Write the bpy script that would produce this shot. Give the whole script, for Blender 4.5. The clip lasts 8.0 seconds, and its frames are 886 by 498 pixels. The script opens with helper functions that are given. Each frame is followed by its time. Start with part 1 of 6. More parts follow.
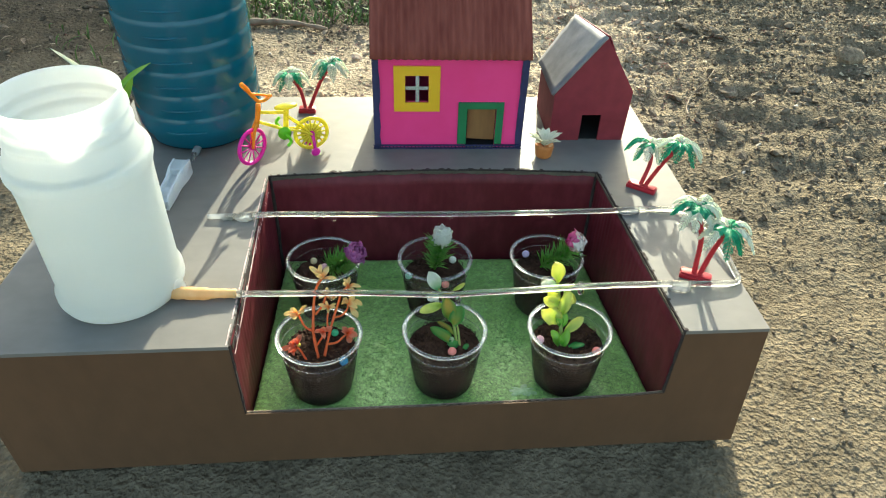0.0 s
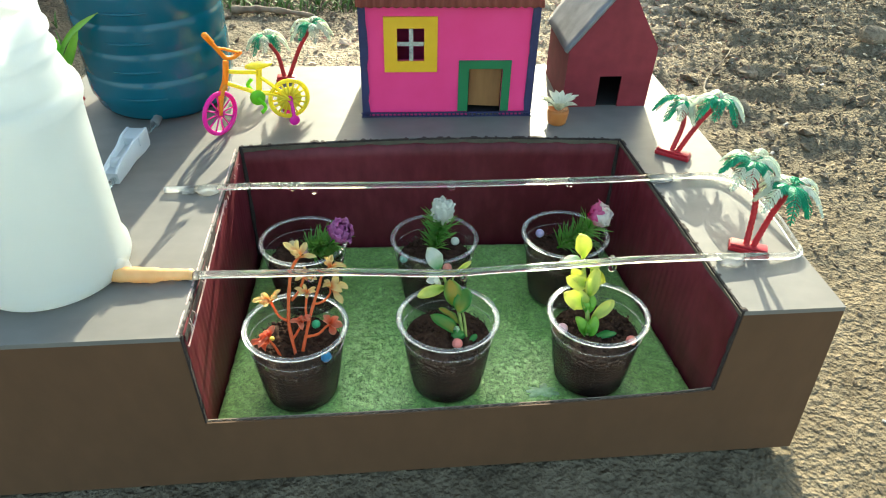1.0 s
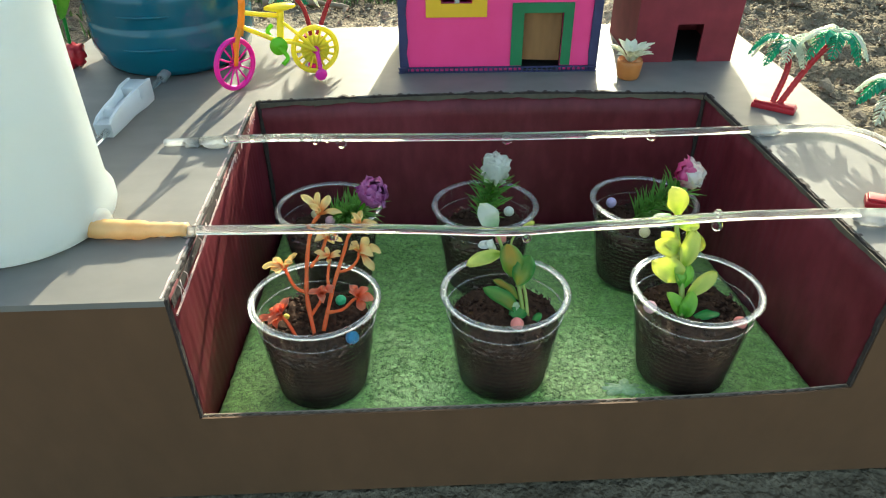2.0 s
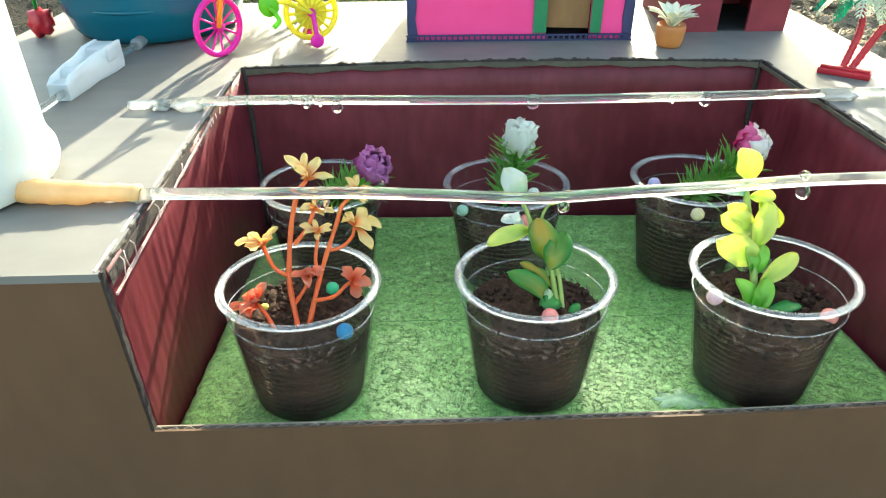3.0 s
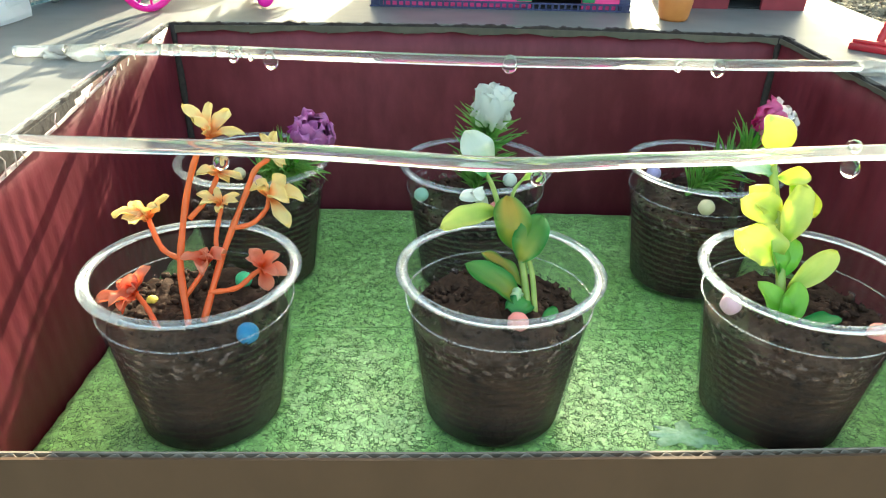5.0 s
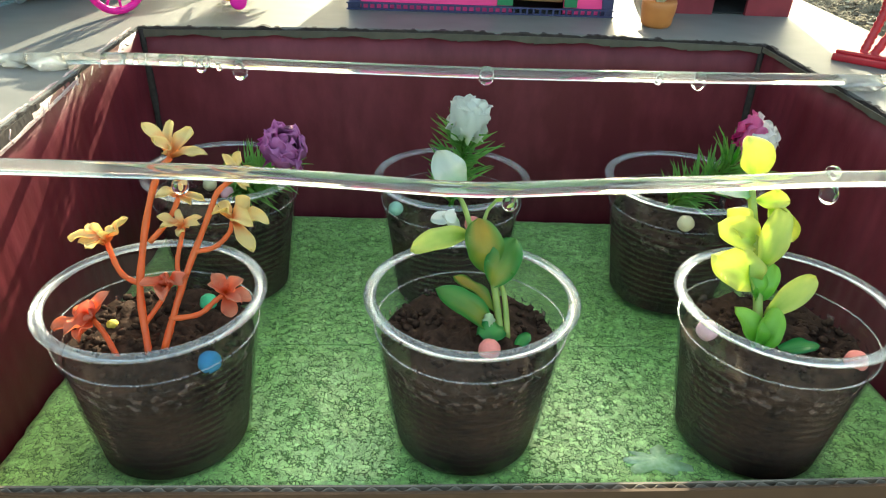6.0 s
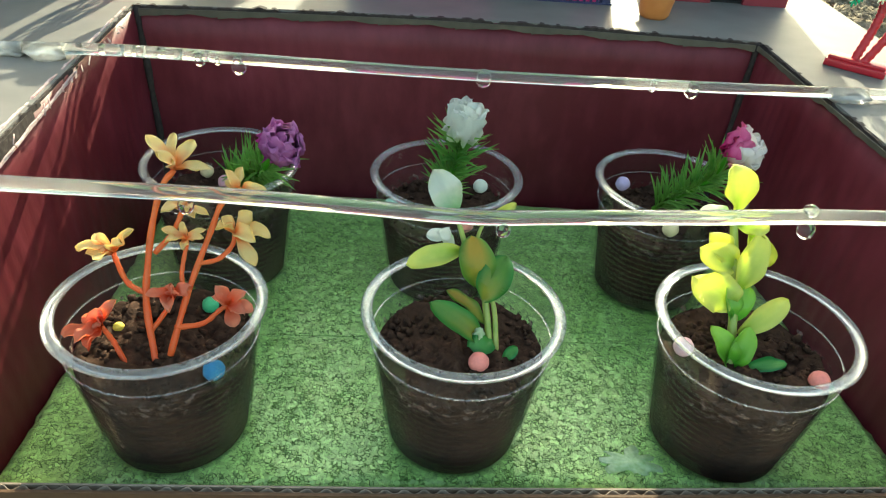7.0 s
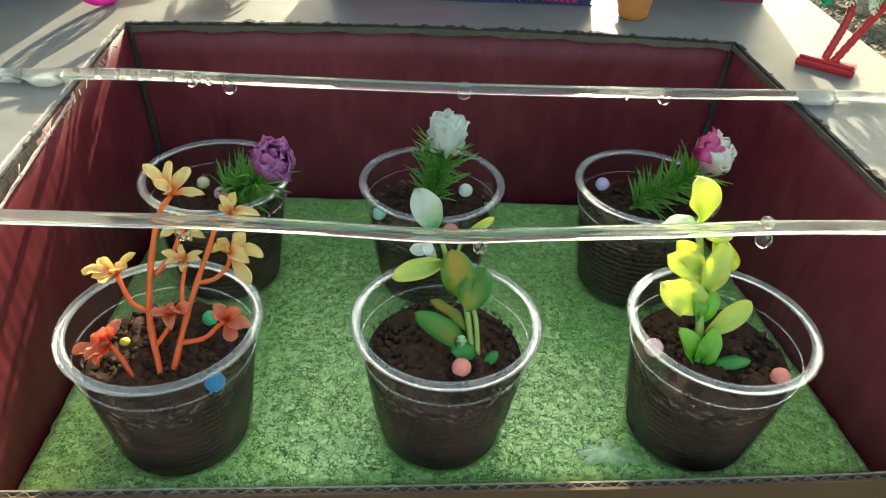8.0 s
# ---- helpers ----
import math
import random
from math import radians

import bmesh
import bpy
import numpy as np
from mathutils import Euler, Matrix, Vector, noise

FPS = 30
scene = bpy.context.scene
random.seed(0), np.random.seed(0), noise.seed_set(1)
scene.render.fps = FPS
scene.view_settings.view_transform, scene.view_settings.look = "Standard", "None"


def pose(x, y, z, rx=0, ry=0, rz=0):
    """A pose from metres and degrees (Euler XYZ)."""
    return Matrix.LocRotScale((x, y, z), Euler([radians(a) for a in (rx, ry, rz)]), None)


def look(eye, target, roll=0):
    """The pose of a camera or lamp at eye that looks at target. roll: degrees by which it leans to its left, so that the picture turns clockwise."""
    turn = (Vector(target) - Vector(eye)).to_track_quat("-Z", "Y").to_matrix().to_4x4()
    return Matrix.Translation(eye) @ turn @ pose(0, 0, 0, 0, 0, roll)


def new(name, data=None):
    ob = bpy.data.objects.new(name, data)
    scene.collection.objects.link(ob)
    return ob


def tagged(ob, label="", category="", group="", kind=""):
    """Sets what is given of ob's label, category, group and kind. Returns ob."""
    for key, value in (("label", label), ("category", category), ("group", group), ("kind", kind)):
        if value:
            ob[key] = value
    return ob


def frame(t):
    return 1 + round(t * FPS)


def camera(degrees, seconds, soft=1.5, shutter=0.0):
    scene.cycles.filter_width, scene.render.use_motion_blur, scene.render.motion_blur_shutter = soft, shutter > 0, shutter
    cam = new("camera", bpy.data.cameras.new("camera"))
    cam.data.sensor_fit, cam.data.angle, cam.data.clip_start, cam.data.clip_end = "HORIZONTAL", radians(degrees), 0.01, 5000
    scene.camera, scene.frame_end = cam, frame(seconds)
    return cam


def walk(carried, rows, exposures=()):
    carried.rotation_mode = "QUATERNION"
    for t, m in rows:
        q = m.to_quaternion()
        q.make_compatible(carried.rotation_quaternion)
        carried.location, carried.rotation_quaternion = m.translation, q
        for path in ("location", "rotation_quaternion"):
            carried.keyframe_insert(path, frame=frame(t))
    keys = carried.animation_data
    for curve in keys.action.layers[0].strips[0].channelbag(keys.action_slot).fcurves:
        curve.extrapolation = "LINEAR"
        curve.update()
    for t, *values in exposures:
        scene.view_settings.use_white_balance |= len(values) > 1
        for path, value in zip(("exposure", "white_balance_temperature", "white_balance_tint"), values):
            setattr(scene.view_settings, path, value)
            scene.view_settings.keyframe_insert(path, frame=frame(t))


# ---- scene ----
cam = camera(65.7, 8.0, 1.1)
PATH = [
    (0, (0.041, 0.104, 0.603), (0.154, 1.649, -0.662), 2.1),
    (0.5, (0.043, 0.135, 0.557), (0.181, 1.692, -0.691), 2.8),
    (1, (0.042, 0.167, 0.502), (0.168, 1.746, -0.72), 1.5),
    (1.5, (0.044, 0.199, 0.445), (0.095, 1.789, -0.768), -0.1),
    (1.7, (0.032, 0.212, 0.424), (0.065, 1.819, -0.766), -0.5),
    (2.8, (0.043, 0.264, 0.34), (0.062, 1.938, -0.755), -0.1),
    (3, (0.031, 0.279, 0.326), (0.038, 1.958, -0.76), -0.5),
    (3.5, (0.04, 0.301, 0.297), (0.099, 1.988, -0.776), 1.3),
    (4, (0.046, 0.329, 0.289), (0.092, 2.022, -0.774), -0.5),
    (4.5, (0.051, 0.339, 0.274), (0.096, 2.035, -0.786), 1.4),
    (4.7, (0.051, 0.338, 0.272), (0.073, 2.042, -0.774), 1.6),
    (5.8, (0.06, 0.339, 0.267), (0.117, 2.054, -0.761), 2.2),
    (6, (0.06, 0.352, 0.278), (0.119, 2.046, -0.784), 2.4),
    (6.5, (0.052, 0.365, 0.305), (0.14, 1.971, -0.885), 3.9),
    (7, (0.055, 0.361, 0.311), (0.161, 1.947, -0.903), 5.1),
    (7.5, (0.065, 0.36, 0.33), (0.153, 1.927, -0.909), 3.5),
    (8, (0.062, 0.357, 0.336), (0.164, 1.896, -0.937), 3.7),
]
EXPOSURES = [(0, 1.75, 7200, -5), (0.5, 2.07, 7200, -5), (1.0, 1.97, 7200, -6), (1.5, 1.74, 7200, -6), (3.0, 2.6, 7200, -6), (3.5, 2.92, 7000, -9), (4.0, 2.8, 7100, -9), (4.7, 2.72, 7350, -8), (5.8, 2.3, 7500, -8), (6.6, 2.15, 7700, -8), (7.2, 2.08, 7800, -8), (8, 2.02, 7900, -8)]
walk(cam, [(t, look(eye, target, roll)) for t, eye, target, roll in PATH], EXPOSURES)

# ---- light: low sun behind the model, clear sky ----
SUN_ELEV, SUN_AZ = radians(23.3), math.atan2(0.16, 0.98)
sun_dir = Vector((math.sin(SUN_AZ) * math.cos(SUN_ELEV), math.cos(SUN_AZ) * math.cos(SUN_ELEV), math.sin(SUN_ELEV)))
world = bpy.data.worlds.new("sky")
scene.world = world
world.use_nodes = True
wn = world.node_tree
sky = wn.nodes.new("ShaderNodeTexSky")
sky.sky_type = "NISHITA"
sky.sun_disc = False
sky.dust_density = 2.5
sky.sun_elevation, sky.sun_rotation = SUN_ELEV, SUN_AZ
wn.links.new(sky.outputs[0], wn.nodes["Background"].inputs[0])
wn.nodes["Background"].inputs[1].default_value = 0.15
sun = new("sun", bpy.data.lights.new("sun", "SUN"))
sun.data.energy, sun.data.angle, sun.data.color = 3.2, radians(0.6), (1.0, 0.955, 0.88)
sun.matrix_world = look(sun_dir * 10, (0, 0, 0))


# ---- materials ----
def shader(name):
    m = bpy.data.materials.new(name)
    m.use_nodes = True
    return m, m.node_tree, m.node_tree.nodes["Principled BSDF"]


def mottled(nt, c1, c2, scale, detail=6, stretch=(1, 1, 1), lo=0.35, hi=0.65):
    """Two colours mixed by noise at a fine and a coarse scale; gives the colour socket and the noise socket."""
    tc = nt.nodes.new("ShaderNodeTexCoord")
    mp = nt.nodes.new("ShaderNodeMapping")
    mp.inputs["Scale"].default_value = stretch
    nt.links.new(tc.outputs["Object"], mp.inputs[0])
    fine = nt.nodes.new("ShaderNodeTexNoise")
    fine.inputs["Scale"].default_value, fine.inputs["Detail"].default_value = scale, detail
    big = nt.nodes.new("ShaderNodeTexNoise")
    big.inputs["Scale"].default_value, big.inputs["Detail"].default_value = scale / 9, 3
    for n in (fine, big):
        nt.links.new(mp.outputs[0], n.inputs["Vector"])
    add = nt.nodes.new("ShaderNodeMath")
    add.operation = "MULTIPLY_ADD"
    nt.links.new(fine.outputs[0], add.inputs[0])
    add.inputs[1].default_value = 0.5
    half = nt.nodes.new("ShaderNodeMath")
    half.operation = "MULTIPLY"
    nt.links.new(big.outputs[0], half.inputs[0])
    half.inputs[1].default_value = 0.5
    nt.links.new(half.outputs[0], add.inputs[2])
    ramp = nt.nodes.new("ShaderNodeValToRGB")
    ramp.color_ramp.elements[0].position, ramp.color_ramp.elements[1].position = lo, hi
    ramp.color_ramp.elements[0].color, ramp.color_ramp.elements[1].color = (*c1, 1), (*c2, 1)
    nt.links.new(add.outputs[0], ramp.inputs[0])
    return ramp.outputs[0], fine.outputs[0], mp


def bump(nt, bsdf, socket, strength, distance):
    b = nt.nodes.new("ShaderNodeBump")
    b.inputs["Strength"].default_value, b.inputs["Distance"].default_value = strength, distance
    nt.links.new(socket, b.inputs["Height"])
    nt.links.new(b.outputs[0], bsdf.inputs["Normal"])
    return b


def surface(name, c1, c2, scale=60, rough=0.6, relief=0.3, depth=0.001, stretch=(1, 1, 1), sheer=0.0, spec=0.5, lo=0.35, hi=0.65):
    """A mottled opaque surface; sheer lets light glow through thin sheets."""
    m, nt, b = shader(name)
    col, fine, _ = mottled(nt, c1, c2, scale, stretch=stretch, lo=lo, hi=hi)
    nt.links.new(col, b.inputs["Base Color"])
    b.inputs["Roughness"].default_value = rough
    b.inputs["Specular IOR Level"].default_value = spec
    if relief:
        bump(nt, b, fine, relief, depth)
    if sheer:
        tr = nt.nodes.new("ShaderNodeBsdfTranslucent")
        nt.links.new(col, tr.inputs[0])
        mix = nt.nodes.new("ShaderNodeMixShader")
        mix.inputs[0].default_value = sheer
        nt.links.new(b.outputs[0], mix.inputs[1])
        nt.links.new(tr.outputs[0], mix.inputs[2])
        nt.links.new(mix.outputs[0], nt.nodes["Material Output"].inputs[0])
    return m


def clear(name, tint, milky, rough=0.08, gloss=1.0):
    """Clear or milky plastic: what is behind shows through, with a bright gloss at the rims."""
    m, nt, b = shader(name)
    tr = nt.nodes.new("ShaderNodeBsdfTransparent")
    tr.inputs[0].default_value = (*tint, 1)
    b.inputs["Base Color"].default_value = (0.9, 0.92, 0.93, 1)
    b.inputs["Roughness"].default_value = 0.5
    tl = nt.nodes.new("ShaderNodeBsdfTranslucent")
    tl.inputs[0].default_value = (0.9, 0.92, 0.93, 1)
    half = nt.nodes.new("ShaderNodeMixShader")
    half.inputs[0].default_value = 0.6
    nt.links.new(b.outputs[0], half.inputs[1])
    nt.links.new(tl.outputs[0], half.inputs[2])
    mk = nt.nodes.new("ShaderNodeMixShader")
    mk.inputs[0].default_value = milky
    nt.links.new(tr.outputs[0], mk.inputs[1])
    nt.links.new(half.outputs[0], mk.inputs[2])
    gl = nt.nodes.new("ShaderNodeBsdfGlossy")
    gl.inputs["Roughness"].default_value = rough
    fr = nt.nodes.new("ShaderNodeFresnel")
    fr.inputs[0].default_value = 1.45
    sc = nt.nodes.new("ShaderNodeMath")
    sc.operation = "MULTIPLY"
    nt.links.new(fr.outputs[0], sc.inputs[0])
    sc.inputs[1].default_value = gloss
    mx = nt.nodes.new("ShaderNodeMixShader")
    nt.links.new(sc.outputs[0], mx.inputs[0])
    nt.links.new(mk.outputs[0], mx.inputs[1])
    nt.links.new(gl.outputs[0], mx.inputs[2])
    nt.links.new(mx.outputs[0], nt.nodes["Material Output"].inputs[0])
    return m


def refracting(name, ior, rough, milky):
    """Clear solid plastic or water that bends what lies behind it."""
    m, nt, b = shader(name)
    gl = nt.nodes.new("ShaderNodeBsdfGlass")
    gl.inputs["IOR"].default_value, gl.inputs["Roughness"].default_value = ior, rough
    gl.inputs["Color"].default_value = (0.985, 0.99, 0.985, 1)
    tl = nt.nodes.new("ShaderNodeBsdfTranslucent")
    tl.inputs[0].default_value = (0.92, 0.93, 0.92, 1)
    mk = nt.nodes.new("ShaderNodeMixShader")
    mk.inputs[0].default_value = milky
    nt.links.new(gl.outputs[0], mk.inputs[1])
    nt.links.new(tl.outputs[0], mk.inputs[2])
    nt.links.new(mk.outputs[0], nt.nodes["Material Output"].inputs[0])
    return m


def speckled_film(name, colour, scale, lo, hi):
    """Brown specks on clear plastic, coloured in for light caught at the soil line, with bare plastic between them."""
    m, nt, b = shader(name)
    tc = nt.nodes.new("ShaderNodeTexCoord")
    ns = nt.nodes.new("ShaderNodeTexNoise")
    ns.inputs["Scale"].default_value, ns.inputs["Detail"].default_value = scale, 6
    nt.links.new(tc.outputs["Object"], ns.inputs["Vector"])
    rg = nt.nodes.new("ShaderNodeMapRange")
    rg.inputs["From Min"].default_value, rg.inputs["From Max"].default_value = lo, hi
    rg.inputs["To Max"].default_value = 0.75
    nt.links.new(ns.outputs[0], rg.inputs[0])
    b.inputs["Base Color"].default_value = (*colour, 1)
    b.inputs["Roughness"].default_value = 0.6
    tr = nt.nodes.new("ShaderNodeBsdfTransparent")
    mx = nt.nodes.new("ShaderNodeMixShader")
    nt.links.new(rg.outputs[0], mx.inputs[0])
    nt.links.new(tr.outputs[0], mx.inputs[1])
    nt.links.new(b.outputs[0], mx.inputs[2])
    nt.links.new(mx.outputs[0], nt.nodes["Material Output"].inputs[0])
    return m


def foam_material():
    """Green painted foam board: pressed beads with dark cracks between them."""
    m, nt, b = shader("green_foam")
    col, fine, mp = mottled(nt, (0.285, 0.55, 0.13), (0.525, 0.83, 0.27), 110)
    warp = nt.nodes.new("ShaderNodeTexNoise")
    warp.inputs["Scale"].default_value = 240
    warp.inputs["Detail"].default_value = 4
    wmix = nt.nodes.new("ShaderNodeVectorMath")
    wmix.operation = "MULTIPLY_ADD"
    nt.links.new(mp.outputs[0], warp.inputs["Vector"])
    nt.links.new(warp.outputs["Color"], wmix.inputs[0])
    wmix.inputs[1].default_value = (0.0055, 0.0055, 0.0055)
    nt.links.new(mp.outputs[0], wmix.inputs[2])
    vor = nt.nodes.new("ShaderNodeTexVoronoi")
    vor.feature = "DISTANCE_TO_EDGE"
    vor.inputs["Scale"].default_value = 590
    nt.links.new(wmix.outputs[0], vor.inputs["Vector"])
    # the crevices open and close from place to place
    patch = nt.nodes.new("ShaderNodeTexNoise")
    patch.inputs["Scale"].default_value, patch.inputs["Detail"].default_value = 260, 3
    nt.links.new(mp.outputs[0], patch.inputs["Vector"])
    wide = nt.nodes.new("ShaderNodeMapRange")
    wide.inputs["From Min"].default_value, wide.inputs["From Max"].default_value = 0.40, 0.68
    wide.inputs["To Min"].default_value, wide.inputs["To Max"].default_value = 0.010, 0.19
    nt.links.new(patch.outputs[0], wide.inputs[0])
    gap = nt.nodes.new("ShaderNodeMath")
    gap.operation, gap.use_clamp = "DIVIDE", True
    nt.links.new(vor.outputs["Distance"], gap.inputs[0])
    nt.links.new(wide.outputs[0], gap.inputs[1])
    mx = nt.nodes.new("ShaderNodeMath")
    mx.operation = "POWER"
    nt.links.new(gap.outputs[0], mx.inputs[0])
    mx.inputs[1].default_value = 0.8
    # each bead has its own tone
    cell = nt.nodes.new("ShaderNodeTexVoronoi")
    cell.inputs["Scale"].default_value = 590
    nt.links.new(wmix.outputs[0], cell.inputs["Vector"])
    tone = nt.nodes.new("ShaderNodeMapRange")
    tone.inputs["To Min"].default_value, tone.inputs["To Max"].default_value = 0.76, 1.16
    cs = nt.nodes.new("ShaderNodeSeparateColor")
    nt.links.new(cell.outputs["Color"], cs.inputs[0])
    nt.links.new(cs.outputs[0], tone.inputs[0])
    toned = nt.nodes.new("ShaderNodeVectorMath")
    toned.operation = "SCALE"
    nt.links.new(col, toned.inputs[0])
    nt.links.new(tone.outputs[0], toned.inputs["Scale"])
    col = toned.outputs[0]
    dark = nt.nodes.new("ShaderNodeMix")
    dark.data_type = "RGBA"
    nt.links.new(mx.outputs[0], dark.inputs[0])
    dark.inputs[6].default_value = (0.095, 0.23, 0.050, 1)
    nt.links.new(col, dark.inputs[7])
    nt.links.new(dark.outputs[2], b.inputs["Base Color"])
    b.inputs["Roughness"].default_value = 0.31
    b.inputs["Specular IOR Level"].default_value = 0.62
    bump(nt, b, gap.outputs[0], 0.8, 0.0012)
    return m


def soil_material(name, c1, c2, scale, uneven=0.0, zones=False, relief=0.004):
    m, nt, b = shader(name)
    col, fine, mp = mottled(nt, c1, c2, scale, detail=10)
    if uneven:
        geo = nt.nodes.new("ShaderNodeNewGeometry")
        rg = nt.nodes.new("ShaderNodeMapRange")
        rg.inputs["To Min"].default_value, rg.inputs["To Max"].default_value = 1 - uneven, 1 + uneven
        nt.links.new(geo.outputs["Random Per Island"], rg.inputs[0])
        sc = nt.nodes.new("ShaderNodeVectorMath")
        sc.operation = "SCALE"
        nt.links.new(col, sc.inputs[0])
        nt.links.new(rg.outputs[0], sc.inputs["Scale"])
        col = sc.outputs[0]
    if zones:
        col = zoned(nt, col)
    nt.links.new(col, b.inputs["Base Color"])
    b.inputs["Roughness"].default_value = 0.95
    b.inputs["Specular IOR Level"].default_value = 0.15
    bump(nt, b, fine, 0.8, relief)
    return m


def dyed(name, root, tip, edge=None, lo=0.1, hi=0.75, rough=0.4, sheer=0.45):
    """Leaf plastic dyed from root to tip, with another colour along its edges where one is given."""
    m, nt, b = shader(name)
    tc = nt.nodes.new("ShaderNodeTexCoord")
    sep = nt.nodes.new("ShaderNodeSeparateXYZ")
    nt.links.new(tc.outputs["UV"], sep.inputs[0])
    ns = nt.nodes.new("ShaderNodeTexNoise")
    ns.inputs["Scale"].default_value, ns.inputs["Detail"].default_value = 160, 4
    nt.links.new(tc.outputs["Object"], ns.inputs["Vector"])
    wob = nt.nodes.new("ShaderNodeMath")
    wob.operation = "MULTIPLY_ADD"
    nt.links.new(ns.outputs[0], wob.inputs[0])
    wob.inputs[1].default_value = 0.5
    nt.links.new(sep.outputs[1], wob.inputs[2])
    rg = nt.nodes.new("ShaderNodeMapRange")
    rg.inputs["From Min"].default_value, rg.inputs["From Max"].default_value = lo + 0.25, hi + 0.25
    nt.links.new(wob.outputs[0], rg.inputs[0])
    mx = nt.nodes.new("ShaderNodeMix")
    mx.data_type = "RGBA"
    nt.links.new(rg.outputs[0], mx.inputs[0])
    mx.inputs[6].default_value, mx.inputs[7].default_value = (*root, 1), (*tip, 1)
    col = mx.outputs[2]
    if edge:
        off = nt.nodes.new("ShaderNodeMath")
        off.operation = "SUBTRACT"
        nt.links.new(sep.outputs[0], off.inputs[0])
        off.inputs[1].default_value = 0.5
        ab = nt.nodes.new("ShaderNodeMath")
        ab.operation = "ABSOLUTE"
        nt.links.new(off.outputs[0], ab.inputs[0])
        er = nt.nodes.new("ShaderNodeMapRange")
        er.inputs["From Min"].default_value, er.inputs["From Max"].default_value = 0.18, 0.46
        nt.links.new(ab.outputs[0], er.inputs[0])
        me = nt.nodes.new("ShaderNodeMix")
        me.data_type = "RGBA"
        nt.links.new(er.outputs[0], me.inputs[0])
        nt.links.new(col, me.inputs[6])
        me.inputs[7].default_value = (*edge, 1)
        col = me.outputs[2]
    nt.links.new(col, b.inputs["Base Color"])
    b.inputs["Roughness"].default_value = rough
    # a sunken midrib and faint ribs fanning from it
    mid = nt.nodes.new("ShaderNodeMath")
    mid.operation = "SUBTRACT"
    nt.links.new(sep.outputs[0], mid.inputs[0])
    mid.inputs[1].default_value = 0.5
    away = nt.nodes.new("ShaderNodeMath")
    away.operation = "ABSOLUTE"
    nt.links.new(mid.outputs[0], away.inputs[0])
    crease = nt.nodes.new("ShaderNodeMath")
    crease.operation = "MINIMUM"
    nt.links.new(away.outputs[0], crease.inputs[0])
    crease.inputs[1].default_value = 0.07
    fan = nt.nodes.new("ShaderNodeMath")
    fan.operation = "MULTIPLY_ADD"
    nt.links.new(away.outputs[0], fan.inputs[0])
    fan.inputs[1].default_value = -1.1
    nt.links.new(sep.outputs[1], fan.inputs[2])
    ripple = nt.nodes.new("ShaderNodeMath")
    ripple.operation = "MULTIPLY"
    nt.links.new(fan.outputs[0], ripple.inputs[0])
    ripple.inputs[1].default_value = 34.0
    wave = nt.nodes.new("ShaderNodeMath")
    wave.operation = "SINE"
    nt.links.new(ripple.outputs[0], wave.inputs[0])
    soft = nt.nodes.new("ShaderNodeMath")
    soft.operation = "MULTIPLY_ADD"
    nt.links.new(wave.outputs[0], soft.inputs[0])
    soft.inputs[1].default_value = 0.02
    nt.links.new(ns.outputs[0], soft.inputs[2])
    relief = nt.nodes.new("ShaderNodeMath")
    relief.operation = "MULTIPLY_ADD"
    nt.links.new(crease.outputs[0], relief.inputs[0])
    relief.inputs[1].default_value = 6.0
    nt.links.new(soft.outputs[0], relief.inputs[2])
    bump(nt, b, relief.outputs[0], 0.35, 0.0008)
    tr = nt.nodes.new("ShaderNodeBsdfTranslucent")
    nt.links.new(col, tr.inputs[0])
    ms = nt.nodes.new("ShaderNodeMixShader")
    ms.inputs[0].default_value = sheer
    nt.links.new(b.outputs[0], ms.inputs[1])
    nt.links.new(tr.outputs[0], ms.inputs[2])
    nt.links.new(ms.outputs[0], nt.nodes["Material Output"].inputs[0])
    return m


